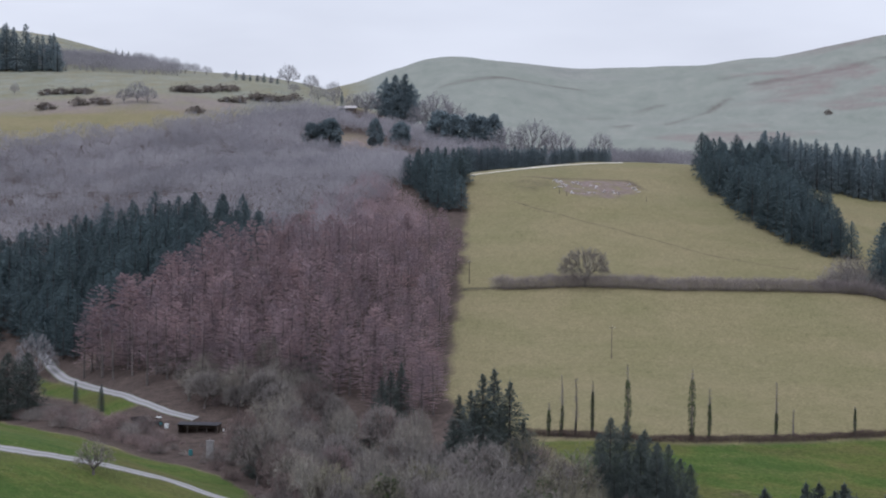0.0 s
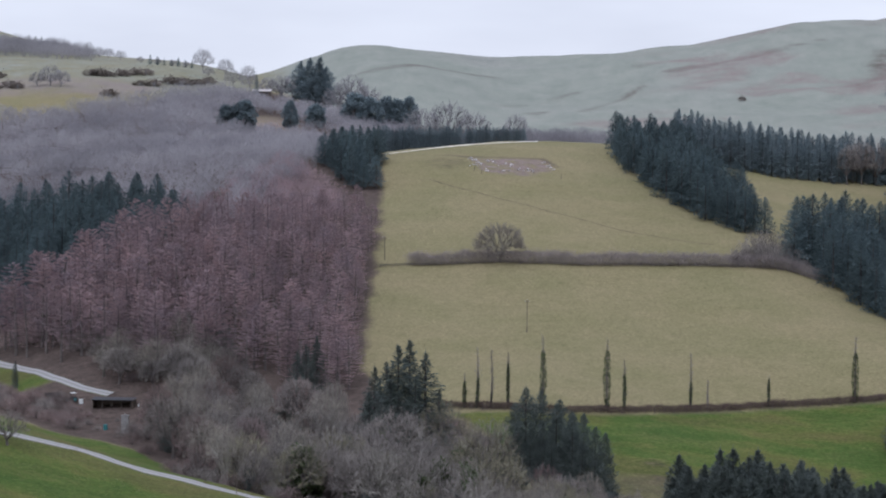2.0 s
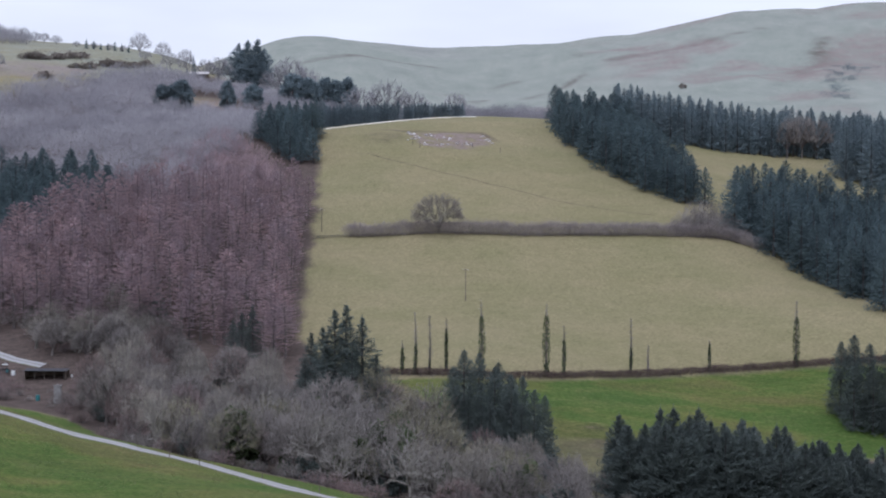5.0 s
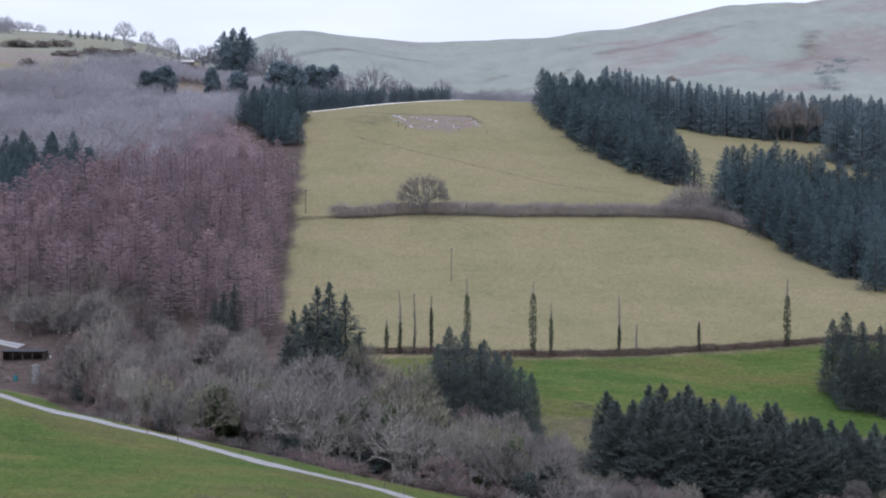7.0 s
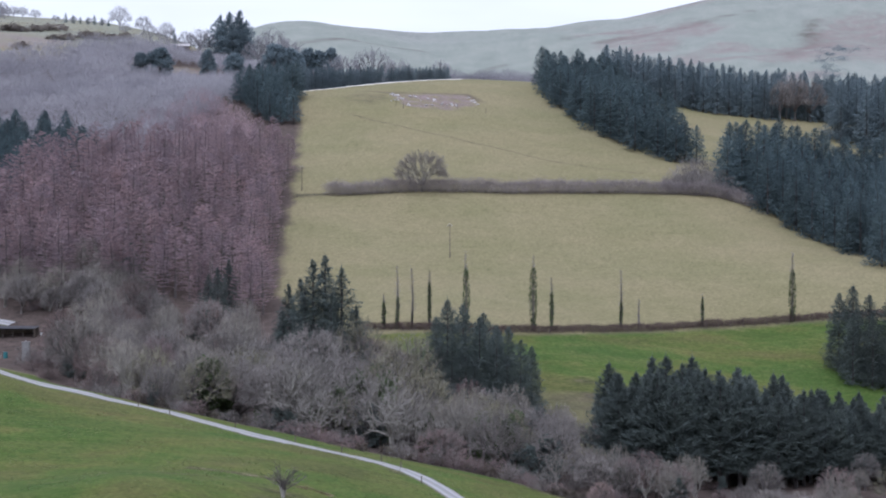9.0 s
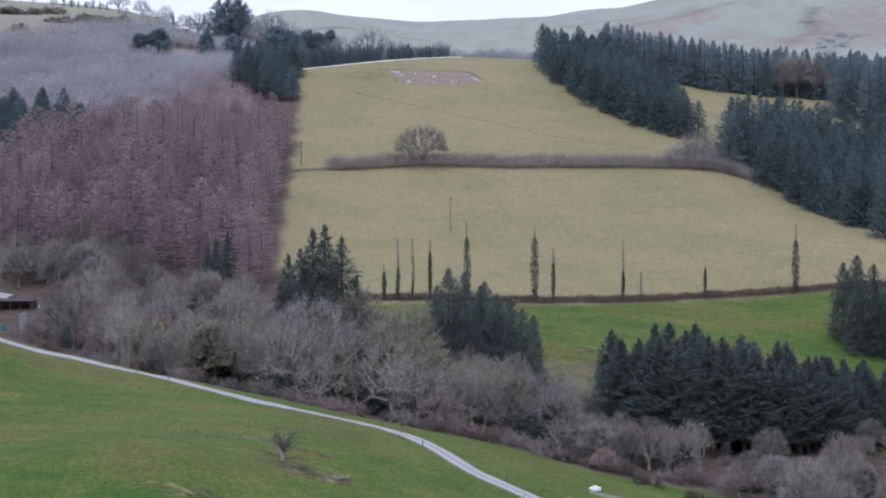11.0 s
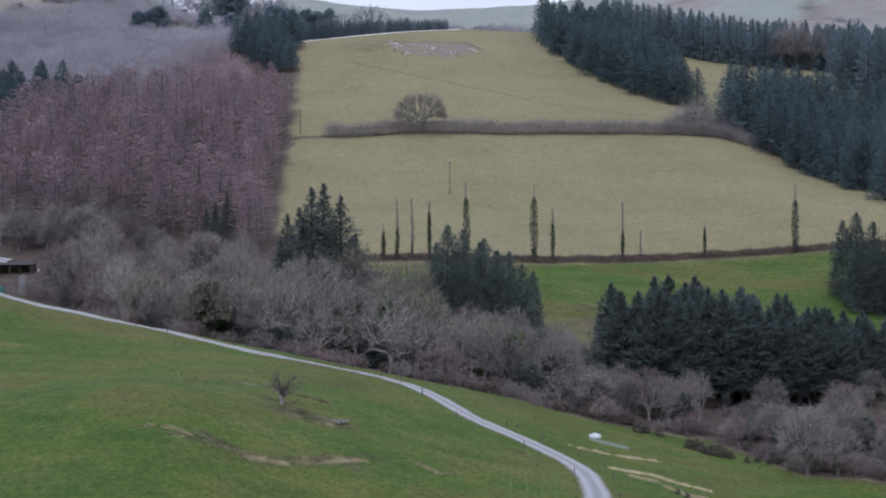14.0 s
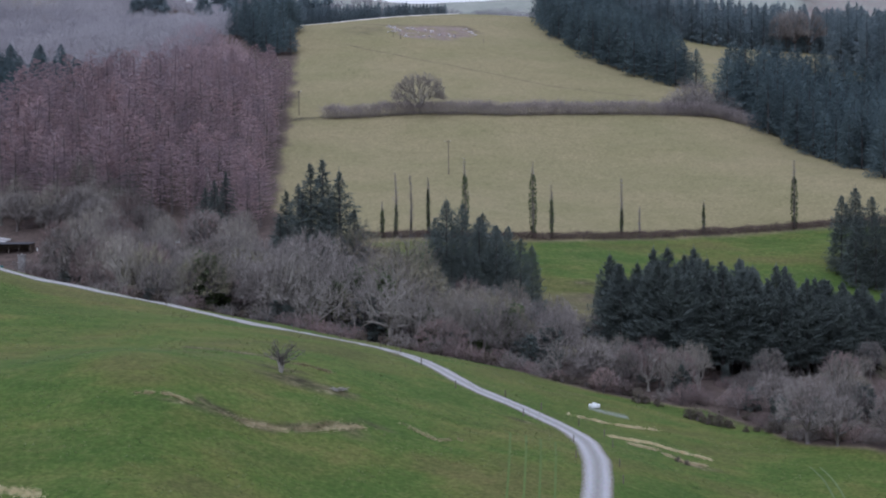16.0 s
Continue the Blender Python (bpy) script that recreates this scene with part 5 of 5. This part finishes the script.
for n, row in enumerate(((-13.3, 582, 8.5, 0.8, 0, 0.8), (-10.2, 581.1, 15.3, 0.5, 0, 0.75), (-6.6, 580.8, 14.6, 0.3, 0, 0.4), (-2.2, 581, 13.5, 0.8, 0, 0.65), (6.4, 578.8, 18.8, 0.8, 0.1, 1.3), (22.9, 582.8, 18, 0.85, 0, 1.5), (27.3, 584.4, 13, 0.7, 0, 0.8), (44.7, 591.9, 14, 0.5, 0, 0.6), (65.5, 598.6, 8, 0.9, 0, 0.5), (88.5, 602.9, 17, 0.75, 0, 1.5), (49.4, 594.6, 6.5, 0.0, 0, 0.3))):
    ivied_pole(*row, seed=200 + n)


def utility_pole(x, y, h):
    root = thing("utility_pole", "thin dark wooden utility pole with a short crossarm in the pasture", "pole", "utility poles")
    root.matrix_basis = Matrix.Translation((x, y, ground_z(x, y) - 0.1))
    part("shaft", Shape().tube([(0, 0, 0), (0, 0, h)], (0.14, 0.10), 8).mesh("shaft", post_wood), root)
    part("crossarm", Shape().box(-0.7, -0.06, h - 0.5, 0.7, 0.06, h - 0.36).mesh("crossarm", post_wood), root)
    for dx in (-0.6, 0.0, 0.6):
        part("insulator", Shape().tube([(dx, 0, h - 0.36 if dx else h), (dx, 0, h - 0.1 if dx else h + 0.2)], (0.06, 0.04), 6).mesh("insulator", white_paint), root, "pale insulator")


utility_pole(2.9, 651.2, 9.2)
utility_pole(-41.1, 719.0, 7.4)


def fence_post(x, y, h=1.35):
    s = Shape().tube([(0, 0, -0.3), (0.02, 0, h * 0.9), (0.02, 0.01, h)], (0.1, 0.09, 0.04), 7)
    ob = new("fence_post", s.mesh("fence_post", post_wood))
    ob.matrix_basis = Matrix.Translation((x, y, ground_z(x, y))) @ Matrix.Rotation(random.uniform(-0.06, 0.06), 4, "X")
    return tagged(ob, "weathered wooden fence post beside the gravel track", "fence post", "posts along the track")


for x, y in ((22.6, 407), (28.4, 417.5), (29.3, 410), (14.6, 417.6), (3.1, 423.4), (-2.9, 435.4), (-6.8, 446.0), (-10.5, 450.3), (11.8, 427.2), (18.0, 425.4), (24.3, 421.6), (-58.6, 472.3), (-52, 467.9), (29.6, 398.6), (29.6, 391), (-39, 465), (-27, 457.5), (-66, 478.6), (-18, 453.6), (22.4, 397)):
    fence_post(x, y)
fence_rng = random.Random(91)
run = 0.0
for (ax, ay), (bx, by) in zip(HEDGE_FOOT, HEDGE_FOOT[1:]):
    length = math.hypot(bx - ax, by - ay)
    while run < length:
        px, py = ax + (bx - ax) * run / length, ay + (by - ay) * run / length - 1.6
        tagged(fence_post(px, py, fence_rng.uniform(1.3, 1.6)), "weathered wooden fence post beside the low hedge", group="posts along the pasture's foot")
        run += fence_rng.uniform(2.6, 3.4)
    run -= length
for x, y in ((-12.3, 813.8), (6, 817.5), (15.6, 813.9), (-14.9, 816.5)):
    tagged(fence_post(x, y, 1.8), "weathered post beside a stony patch in the upper pasture", group="posts by the stony patch")


def rock(x, y, size, seed, surface=rock_pale):
    bm = bmesh.new()
    bmesh.ops.create_icosphere(bm, subdivisions=2, radius=1)
    for v in bm.verts:
        v.co *= 1 + 0.55 * noise.noise(v.co * 1.3 + Vector((seed * 3.1, 0, 0)))
        v.co.z *= 0.6
    mesh = bpy.data.meshes.new("rock")
    bm.to_mesh(mesh)
    bm.free()
    mesh.materials.append(surface)
    ob = new("rock", mesh)
    ob.matrix_basis = Matrix.Translation((x, y, ground_z(x, y) + size * 0.2)) @ Matrix.Rotation(seed, 4, "Z") @ Matrix.Diagonal((size * 1.3, size, size, 1))
    return tagged(ob, "pale weathered rock lying in the upper pasture", "rock", "rocks in the stony patch")


rocks = np.random.default_rng(31)
for cx, cy, rx, ry, count in ((-15.5, 834, 1.6, 2.0, 8), (-13.8, 828, 2.0, 3.0, 9), (-8.5, 833, 3.2, 1.5, 9), (-3, 829, 3, 2.5, 5), (9.6, 837, 1.0, 1.2, 5), (11.2, 832, 0.9, 2.0, 6), (12.6, 827, 0.8, 1.5, 4), (5, 822, 5, 2.0, 8), (-6, 819, 4, 1.5, 6)):
    for n in range(count):
        rock(cx + rocks.normal() * rx * 0.7, cy + rocks.normal() * ry * 0.7, rocks.uniform(0.16, 0.5), n + cx)
ribbon("path", "faint trodden path slanting down the upper pasture", [(-31, 805.7), (-7.7, 784.3), (12.6, 768.8), (30.4, 755.4), (49.6, 745.8), (65.3, 741.9)], 1.25, trodden, "path", 0.10, 2.0, 5, 3)


# added near-white strip that paints the bright sky-lit edge along the crest
ribbon("verge", "pale added strip painting the sky-lit edge of the pasture's crest", [(-50, 852), (-40, 862), (-33, 868), (-17, 875), (0, 881), (10, 883)], 2.6, crest_edge_light, "verge", 0.22, 2.0, 7, 5)


def straw(points, width, count, seed, surface=straw_stuff, name="straw"):
    s = Shape(seed)
    g = s.rng
    p = np.array(points, float)
    run = np.concatenate([[0], np.cumsum(np.hypot(*np.diff(p, axis=0).T))])
    for k in range(count):
        t = g.random() * run[-1]
        if noise.noise((t / 2.2, seed, 0)) < -0.15:
            continue
        x, y = np.interp(t, run, p[:, 0]) + g.normal() * width * 0.5, np.interp(t, run, p[:, 1]) + g.normal() * width * 0.5
        a = np.array([x, y, ground_z(x, y) + 0.03])
        s.blade(a, a + unit(g.normal(size=3) * (1, 1, 0.25) + (0.4, 0, 0.25)) * (0.3 + 0.4 * g.random()), 0.07)
    return tagged(new(name, s.mesh(name, surface)), "dead pale straw lying in lines on green grass", "straw", kind="stuff")


straw([(22.8, 428.6), (28.3, 429.3), (33.3, 430.2), (39, 432.2)], 0.75, 2600, 41)
straw([(29.5, 418.8), (36.5, 420.5), (41.2, 419.2), (46.5, 418.5)], 0.8, 3200, 42)
straw([(32.7, 416.3), (37.1, 416.6), (41.5, 413.5), (45, 414)], 0.75, 2600, 43)
straw([(-47, 382.4), (-42, 383.5), (-38.4, 382.2)], 0.5, 1100, 44, rush_blade)
straw([(-33, 381.5), (-26, 383.2), (-20, 386), (-14, 391)], 1.1, 2200, 45, rush_blade)
straw([(-6, 397), (0, 394), (4, 396)], 0.7, 700, 46, rush_blade)
straw([(-66, 359.6), (-62, 358.6), (-58, 357.6)], 1.2, 1500, 48)
straw([(-30, 381.6), (-24, 383.4), (-18, 386.5), (-12, 391)], 0.8, 1500, 49)
straw([(-24, 414), (-18, 412)], 0.9, 600, 47, rush_blade)


def grass_tufts():
    s = Shape(50)
    g = s.rng
    made = 0
    while made < 7000:
        x, y = g.uniform(-125, 105), g.uniform(352, 482)
        if y > line_at(FIELD_EDGE, x) or abs(x) > 0.3 * y or noise.noise((x / 7, y / 7, 6)) + 0.6 * noise.noise((x / 25, y / 18, 2)) < 0.1 * g.random():
            continue
        a = np.array([x, y, ground_z(x, y) - 0.02])
        for k in range(4):
            s.blade(a + g.normal(size=3) * (0.1, 0.1, 0), a + g.normal(size=3) * (0.16, 0.16, 0.03) + (0, 0, 0.12 + 0.14 * g.random()), 0.11)
        made += 1
    tagged(new("grass_tufts", s.mesh("grass_tufts", grass_blade)), "rough tufts of green and olive grass on the sloping field", "grass", kind="stuff")


grass_tufts()

# gorse and bramble on the near slope
for n, (x, y, h) in enumerate(((46.2, 449.5, 1.9), (47.8, 448.8, 2.1), (49.6, 447.4, 1.9), (51.3, 446.3, 2.2), (53, 445.6, 1.6), (37.3, 454.2, 2.2), (38.6, 455, 1.6), (41, 455, 1.5), (55.8, 442.7, 1.0), (58, 443.5, 1.1), (22, 460, 1.2), (25, 459.5, 1.0), (63, 437, 1.1), (40.5, 413, 0.9), (42, 412.6, 0.8))):
    plant("gorse", x, y, h, n, 0.95, "bramble clumps on the near slope")
plant("field_tree", -106, 469, 8.0, 0, 1.05)


def dead_tree(x, y):
    root = thing("dead_tree", "split pale dead trunk with a few dark branches in the field", "tree")
    root.matrix_basis = Matrix.Translation((x, y, ground_z(x, y) - 0.1))
    s = Shape(61)
    s.tube([(0, 0, 0), (-0.15, 0, 1.0), (-0.5, 0.1, 2.3), (-0.55, 0.1, 2.6)], (0.36, 0.3, 0.24, 0.05), 8)
    s.tube([(0.1, 0, 0.3), (0.35, 0, 1.3), (0.5, 0, 1.9)], (0.24, 0.2, 0.04), 7)
    part("trunk", s.mesh("trunk", bark_pale, True), root, "bleached split trunk")
    g = np.random.default_rng(62)
    for k in range(20):
        b = Shape(63 + k)
        a = np.array([g.normal() * 0.2, g.normal() * 0.2, 1.2 + 0.9 * g.random()])
        e = a + (g.normal() * 1.7 + 0.5, g.normal() * 1.4, 0.8 + 3.2 * g.random())
        for q in range(34):
            p = a + (e - a) * (0.3 + 0.7 * g.random())
            b.blade(p, p + unit(g.normal(size=3) + (0, 0, 0.4)) * (0.5 + 0.7 * g.random()), 0.06)
        b.tube([a, (a + e) / 2 + g.normal(size=3) * 0.25, e], (0.1, 0.065, 0.015), 4)
        part("branch", b.mesh("branch", bark), root, "thin dark branch" if k == 0 else "")


dead_tree(-25.8, 405.2)


def brush_pile(x, y):
    root = thing("brush_pile", "small heap of bleached roots and branches on the grass", "brush pile")
    root.matrix_basis = Matrix.Translation((x, y, ground_z(x, y)))
    g = np.random.default_rng(63)
    for k in range(26):
        a = np.array([g.normal() * 0.6, g.normal() * 0.4, 0.05 + 0.1 * g.random()])
        e = a + (g.normal() * 0.9, g.normal() * 0.5, 0.15 + 0.55 * g.random())
        part("branch", Shape().tube([a, (a + e) / 2 + g.normal(size=3) * 0.08, e], (0.09, 0.07, 0.02), 5).mesh("branch", bark_pale), root)


brush_pile(-16.2, 403.1)


def trough(x, y):
    root = thing("water_trough", "round white plastic water trough on a grey hardstanding", "trough")
    root.matrix_basis = Matrix.Translation((x, y, ground_z(x, y) - 0.05)) @ Matrix.Diagonal((1.1, 0.85, 0.85, 1))
    rings = ((0.98, 0.0), (1.0, 0.3), (0.97, 0.6), (0.88, 0.74), (0.8, 0.74), (0.76, 0.55), (0.0, 0.5))
    verts, faces = [], []
    for r, z in rings:
        for k in range(24):
            t = 2 * math.pi * k / 24
            verts.append((r * math.cos(t), r * math.sin(t), z))
    for q in range(len(rings) - 1):
        for k in range(24):
            faces.append((q * 24 + k, q * 24 + (k + 1) % 24, (q + 1) * 24 + (k + 1) % 24, (q + 1) * 24 + k))
    part("tub", mesh_from("tub", verts, faces, white_paint, True), root)
    part("float_box", Shape().box(-0.3, 0.35, 0.45, 0.3, 0.85, 0.95).mesh("float_box", white_paint), root)


trough(28.1, 439)
ribbon("hardstanding", "patch of worn grey gravel beside the trough", [(26.5, 437.6), (29.5, 437.2), (33, 437.4), (34.5, 437.8)], 3.6, worn_gravel, "hardstanding", 0.03, 0.8, 9, 9)
for off in (-0.9, 0.9):
    ribbon("wheel_track", "faint pale wheel track across the green field", [(64.5 + off, 420), (66.2 + off, 415), (67 + off, 409), (67.5 + off, 400)], 0.6, worn_grass, "wheel track", 0.09, 0.8, 11, 3)


for off in (12.0, 14.6, 17.0, 19.4):
    ribbon("wheel_track", "faint pale wheel track across the green field", [(off, 404), (off - 0.4, 394), (off - 1.0, 384), (off - 1.8, 372)], 0.9, mown_grass, "wheel track", 0.07, 0.8, int(off), 3)

# ---- the farmyard by the lane ----
def shed(x, y, turn):
    root = thing("open_shed", "long low dark open-fronted shed with a sheet-metal roof", "shed")
    root.matrix_basis = Matrix.Translation((x, y, ground_z(x, y) - 0.15)) @ Matrix.Rotation(radians(turn), 4, "Z")
    part("back_wall", Shape().box(-5.5, 2.2, 0, 5.5, 2.34, 2.5).mesh("back_wall", board), root)
    for sx in (-5.5, 5.36):
        part("side_wall", Shape().box(sx, -2.0, 0, sx + 0.14, 2.2, 2.4).mesh("side_wall", board), root)
    for k in range(5):
        px = -5.3 + 2.6 * k
        part("post", Shape().tube([(px, -2.05, 0), (px, -2.05, 2.15)], (0.09, 0.09), 6).mesh("post", post_wood), root)
    for k in range(11):
        s = Shape()
        x0 = -5.8 + k * 1.055
        s.v += [np.array(p, float) for p in ((x0, -2.3, 2.2), (x0 + 1.05, -2.3, 2.2), (x0 + 1.05, 2.4, 2.5), (x0, 2.4, 2.5), (x0, -2.3, 2.26), (x0 + 1.05, -2.3, 2.26), (x0 + 1.05, 2.4, 2.56), (x0, 2.4, 2.56))]
        s.f += [(3, 2, 1, 0), (4, 5, 6, 7), (0, 1, 5, 4), (1, 2, 6, 5), (2, 3, 7, 6), (3, 0, 4, 7)]
        part("roof_panel", s.mesh("roof_panel", roof_sheet), root)


shed(-107.0, 607.6, -4)


def trailer(x, y, turn):
    root = thing("farm_trailer", "dark rusty farm trailer parked on the lane's edge", "trailer")
    root.matrix_basis = Matrix.Translation((x, y, ground_z(x, y))) @ Matrix.Rotation(radians(turn), 4, "Z")
    body = Shape().box(-1.9, -1.0, 0.8, 1.9, 1.0, 0.95).box(-1.9, -1.0, 0.95, 1.9, -0.94, 1.75).box(-1.9, 0.94, 0.95, 1.9, 1.0, 1.75).box(-1.9, -0.94, 0.95, -1.84, 0.94, 1.75).box(1.84, -0.94, 0.95, 1.9, 0.94, 1.75)
    part("body", body.mesh("body", dark_iron), root)
    part("drawbar", Shape().tube([(1.9, 0, 0.75), (3.3, 0, 0.55)], (0.07, 0.05), 6).mesh("drawbar", dark_iron), root)
    for sx in (-0.6, 0.5):
        for sy in (-1.1, 1.1):
            part("wheel", Shape().tube([(sx, sy - 0.12, 0.42), (sx, sy + 0.12, 0.42)], (0.44, 0.44), 16).mesh("wheel", dark_iron), root)


trailer(-125.2, 617.0, 25)


def tractor(x, y, turn):
    root = thing("farm_tractor", "small dark farm tractor with a pale cab roof", "tractor")
    root.matrix_basis = Matrix.Translation((x, y, ground_z(x, y))) @ Matrix.Rotation(radians(turn), 4, "Z")
    part("bonnet", Shape().box(0.2, -0.4, 0.75, 1.9, 0.4, 1.45).box(1.9, -0.34, 0.8, 2.0, 0.34, 1.4).mesh("bonnet", dark_iron), root)
    part("chassis", Shape().box(-1.0, -0.3, 0.5, 1.8, 0.3, 0.8).mesh("chassis", dark_iron), root)
    for sx in (-0.95, 0.15):
        for sy in (-0.62, 0.62):
            part("cab_post", Shape().tube([(sx, sy, 0.9), (sx * 0.9, sy * 0.92, 2.35)], (0.05, 0.05), 6).mesh("cab_post", dark_iron), root)
    part("cab_roof", Shape().box(-1.1, -0.75, 2.35, 0.3, 0.75, 2.48).box(-1.0, -0.65, 2.48, 0.2, 0.65, 2.54).mesh("cab_roof", white_paint), root, "pale cab roof")
    part("seat", Shape().box(-0.7, -0.25, 0.95, -0.2, 0.25, 1.1).box(-0.75, -0.25, 1.1, -0.65, 0.25, 1.5).mesh("seat", dark_iron), root)
    part("exhaust", Shape().tube([(1.2, 0.2, 1.45), (1.2, 0.2, 2.3)], (0.05, 0.04), 6).mesh("exhaust", dark_iron), root)
    for sx, r, wide in ((-0.7, 0.75, 0.22), (1.5, 0.45, 0.14)):
        for sy in (-0.85, 0.85):
            wheel = part("wheel", Shape().tube([(sx, sy - wide, r), (sx, sy - wide * 0.8, r), (sx, sy + wide * 0.8, r), (sx, sy + wide, r)], (r * 0.88, r, r, r * 0.88), 20).mesh("wheel", dark_iron), root)
            part("rim", Shape().tube([(sx, sy - wide - 0.02, r), (sx, sy + wide + 0.02, r)], (r * 0.5, r * 0.5), 14).mesh("rim", drum_paint), wheel, "painted wheel rim")


tractor(-119.4, 613.6, 200)


def drum(name, label, x, y, r, h, surface):
    s = Shape().tube([(0, 0, 0), (0, 0, 0.06), (0, 0, h * 0.33), (0, 0, h * 0.35), (0, 0, h * 0.66), (0, 0, h * 0.68), (0, 0, h)], (r, r * 1.03, r, r * 1.04, r, r * 1.03, r * 0.97), 18)
    ob = new(name, s.mesh(name, surface))
    ob.matrix_basis = Matrix.Translation((x, y, ground_z(x, y) - 0.03))
    tagged(ob, label, name.split("_")[-1])


drum("water_drum", "blue-green water drum standing among scrub", -106.0, 588.5, 0.55, 1.5, drum_paint)
drum("white_tank", "round white tank standing beside the dark shed", -116.6, 612.0, 0.6, 1.2, white_paint)
drum("white_tank", "small white tank half hidden in the wood", -64.8, 604.5, 0.55, 1.1, white_paint)
drum("white_tank", "small white tank at the shed's end", -100.4, 607.5, 0.22, 0.7, white_paint)


def chimney(x, y):
    root = thing("stone_chimney", "free-standing grey stone chimney with a pale cap", "chimney")
    root.matrix_basis = Matrix.Translation((x, y, ground_z(x, y) - 0.2))
    part("shaft", Shape().box(-0.98, -0.8, 0, 0.98, 0.8, 1.2).box(-0.88, -0.72, 1.2, 0.88, 0.72, 4.4).mesh("shaft", stone), root)
    part("cap", Shape().box(-1.02, -0.84, 4.4, 1.02, 0.84, 4.62).mesh("cap", stone), root, "pale capping slab")
    part("pot", Shape().tube([(0, 0, 4.62), (0, 0, 5.0)], (0.22, 0.18), 10).mesh("pot", stone), root)


chimney(-100.6, 586.6)


def hut(x, y):
    root = thing("hillside_hut", "low wooden hut with a pale roof on the hillside", "hut")
    root.matrix_basis = Matrix.Translation((x, y, ground_z(x, y) - 0.2))
    walls = Shape().box(-4.5, -2, 0, 4.5, -1.85, 2.5).box(-4.5, 1.85, 0, 4.5, 2, 2.5).box(-4.5, -1.85, 0, -4.35, 1.85, 2.5).box(4.35, -1.85, 0, 4.5, 1.85, 2.5)
    part("wall", walls.mesh("wall", board), root)
    roof = Shape()
    roof.v += [np.array(p, float) for p in ((-5, -2.6, 2.4), (5, -2.6, 2.4), (5, 0, 3.5), (-5, 0, 3.5), (5, 2.6, 2.4), (-5, 2.6, 2.4), (-5, -2.6, 2.55), (5, -2.6, 2.55), (5, 0, 3.65), (-5, 0, 3.65), (5, 2.6, 2.55), (-5, 2.6, 2.55))]
    roof.f += [(0, 3, 2, 1), (3, 5, 4, 2), (6, 7, 8, 9), (9, 8, 10, 11), (0, 1, 7, 6), (5, 11, 10, 4), (0, 6, 9, 3), (3, 9, 11, 5), (1, 2, 8, 7), (2, 4, 10, 8)]
    part("roof", roof.mesh("roof", rock_pale), root, "pale roof")
    part("door", Shape().box(-0.5, -2.06, 0, 0.5, -2.0, 2.0).mesh("door", dark_iron), root, "dark door")
    for sx in (-3.2, 1.8):
        part("window", Shape().box(sx, -2.06, 0.9, sx + 1.4, -2.0, 1.9).mesh("window", dark_iron), root, "dark window")


hut(-131, 1207)
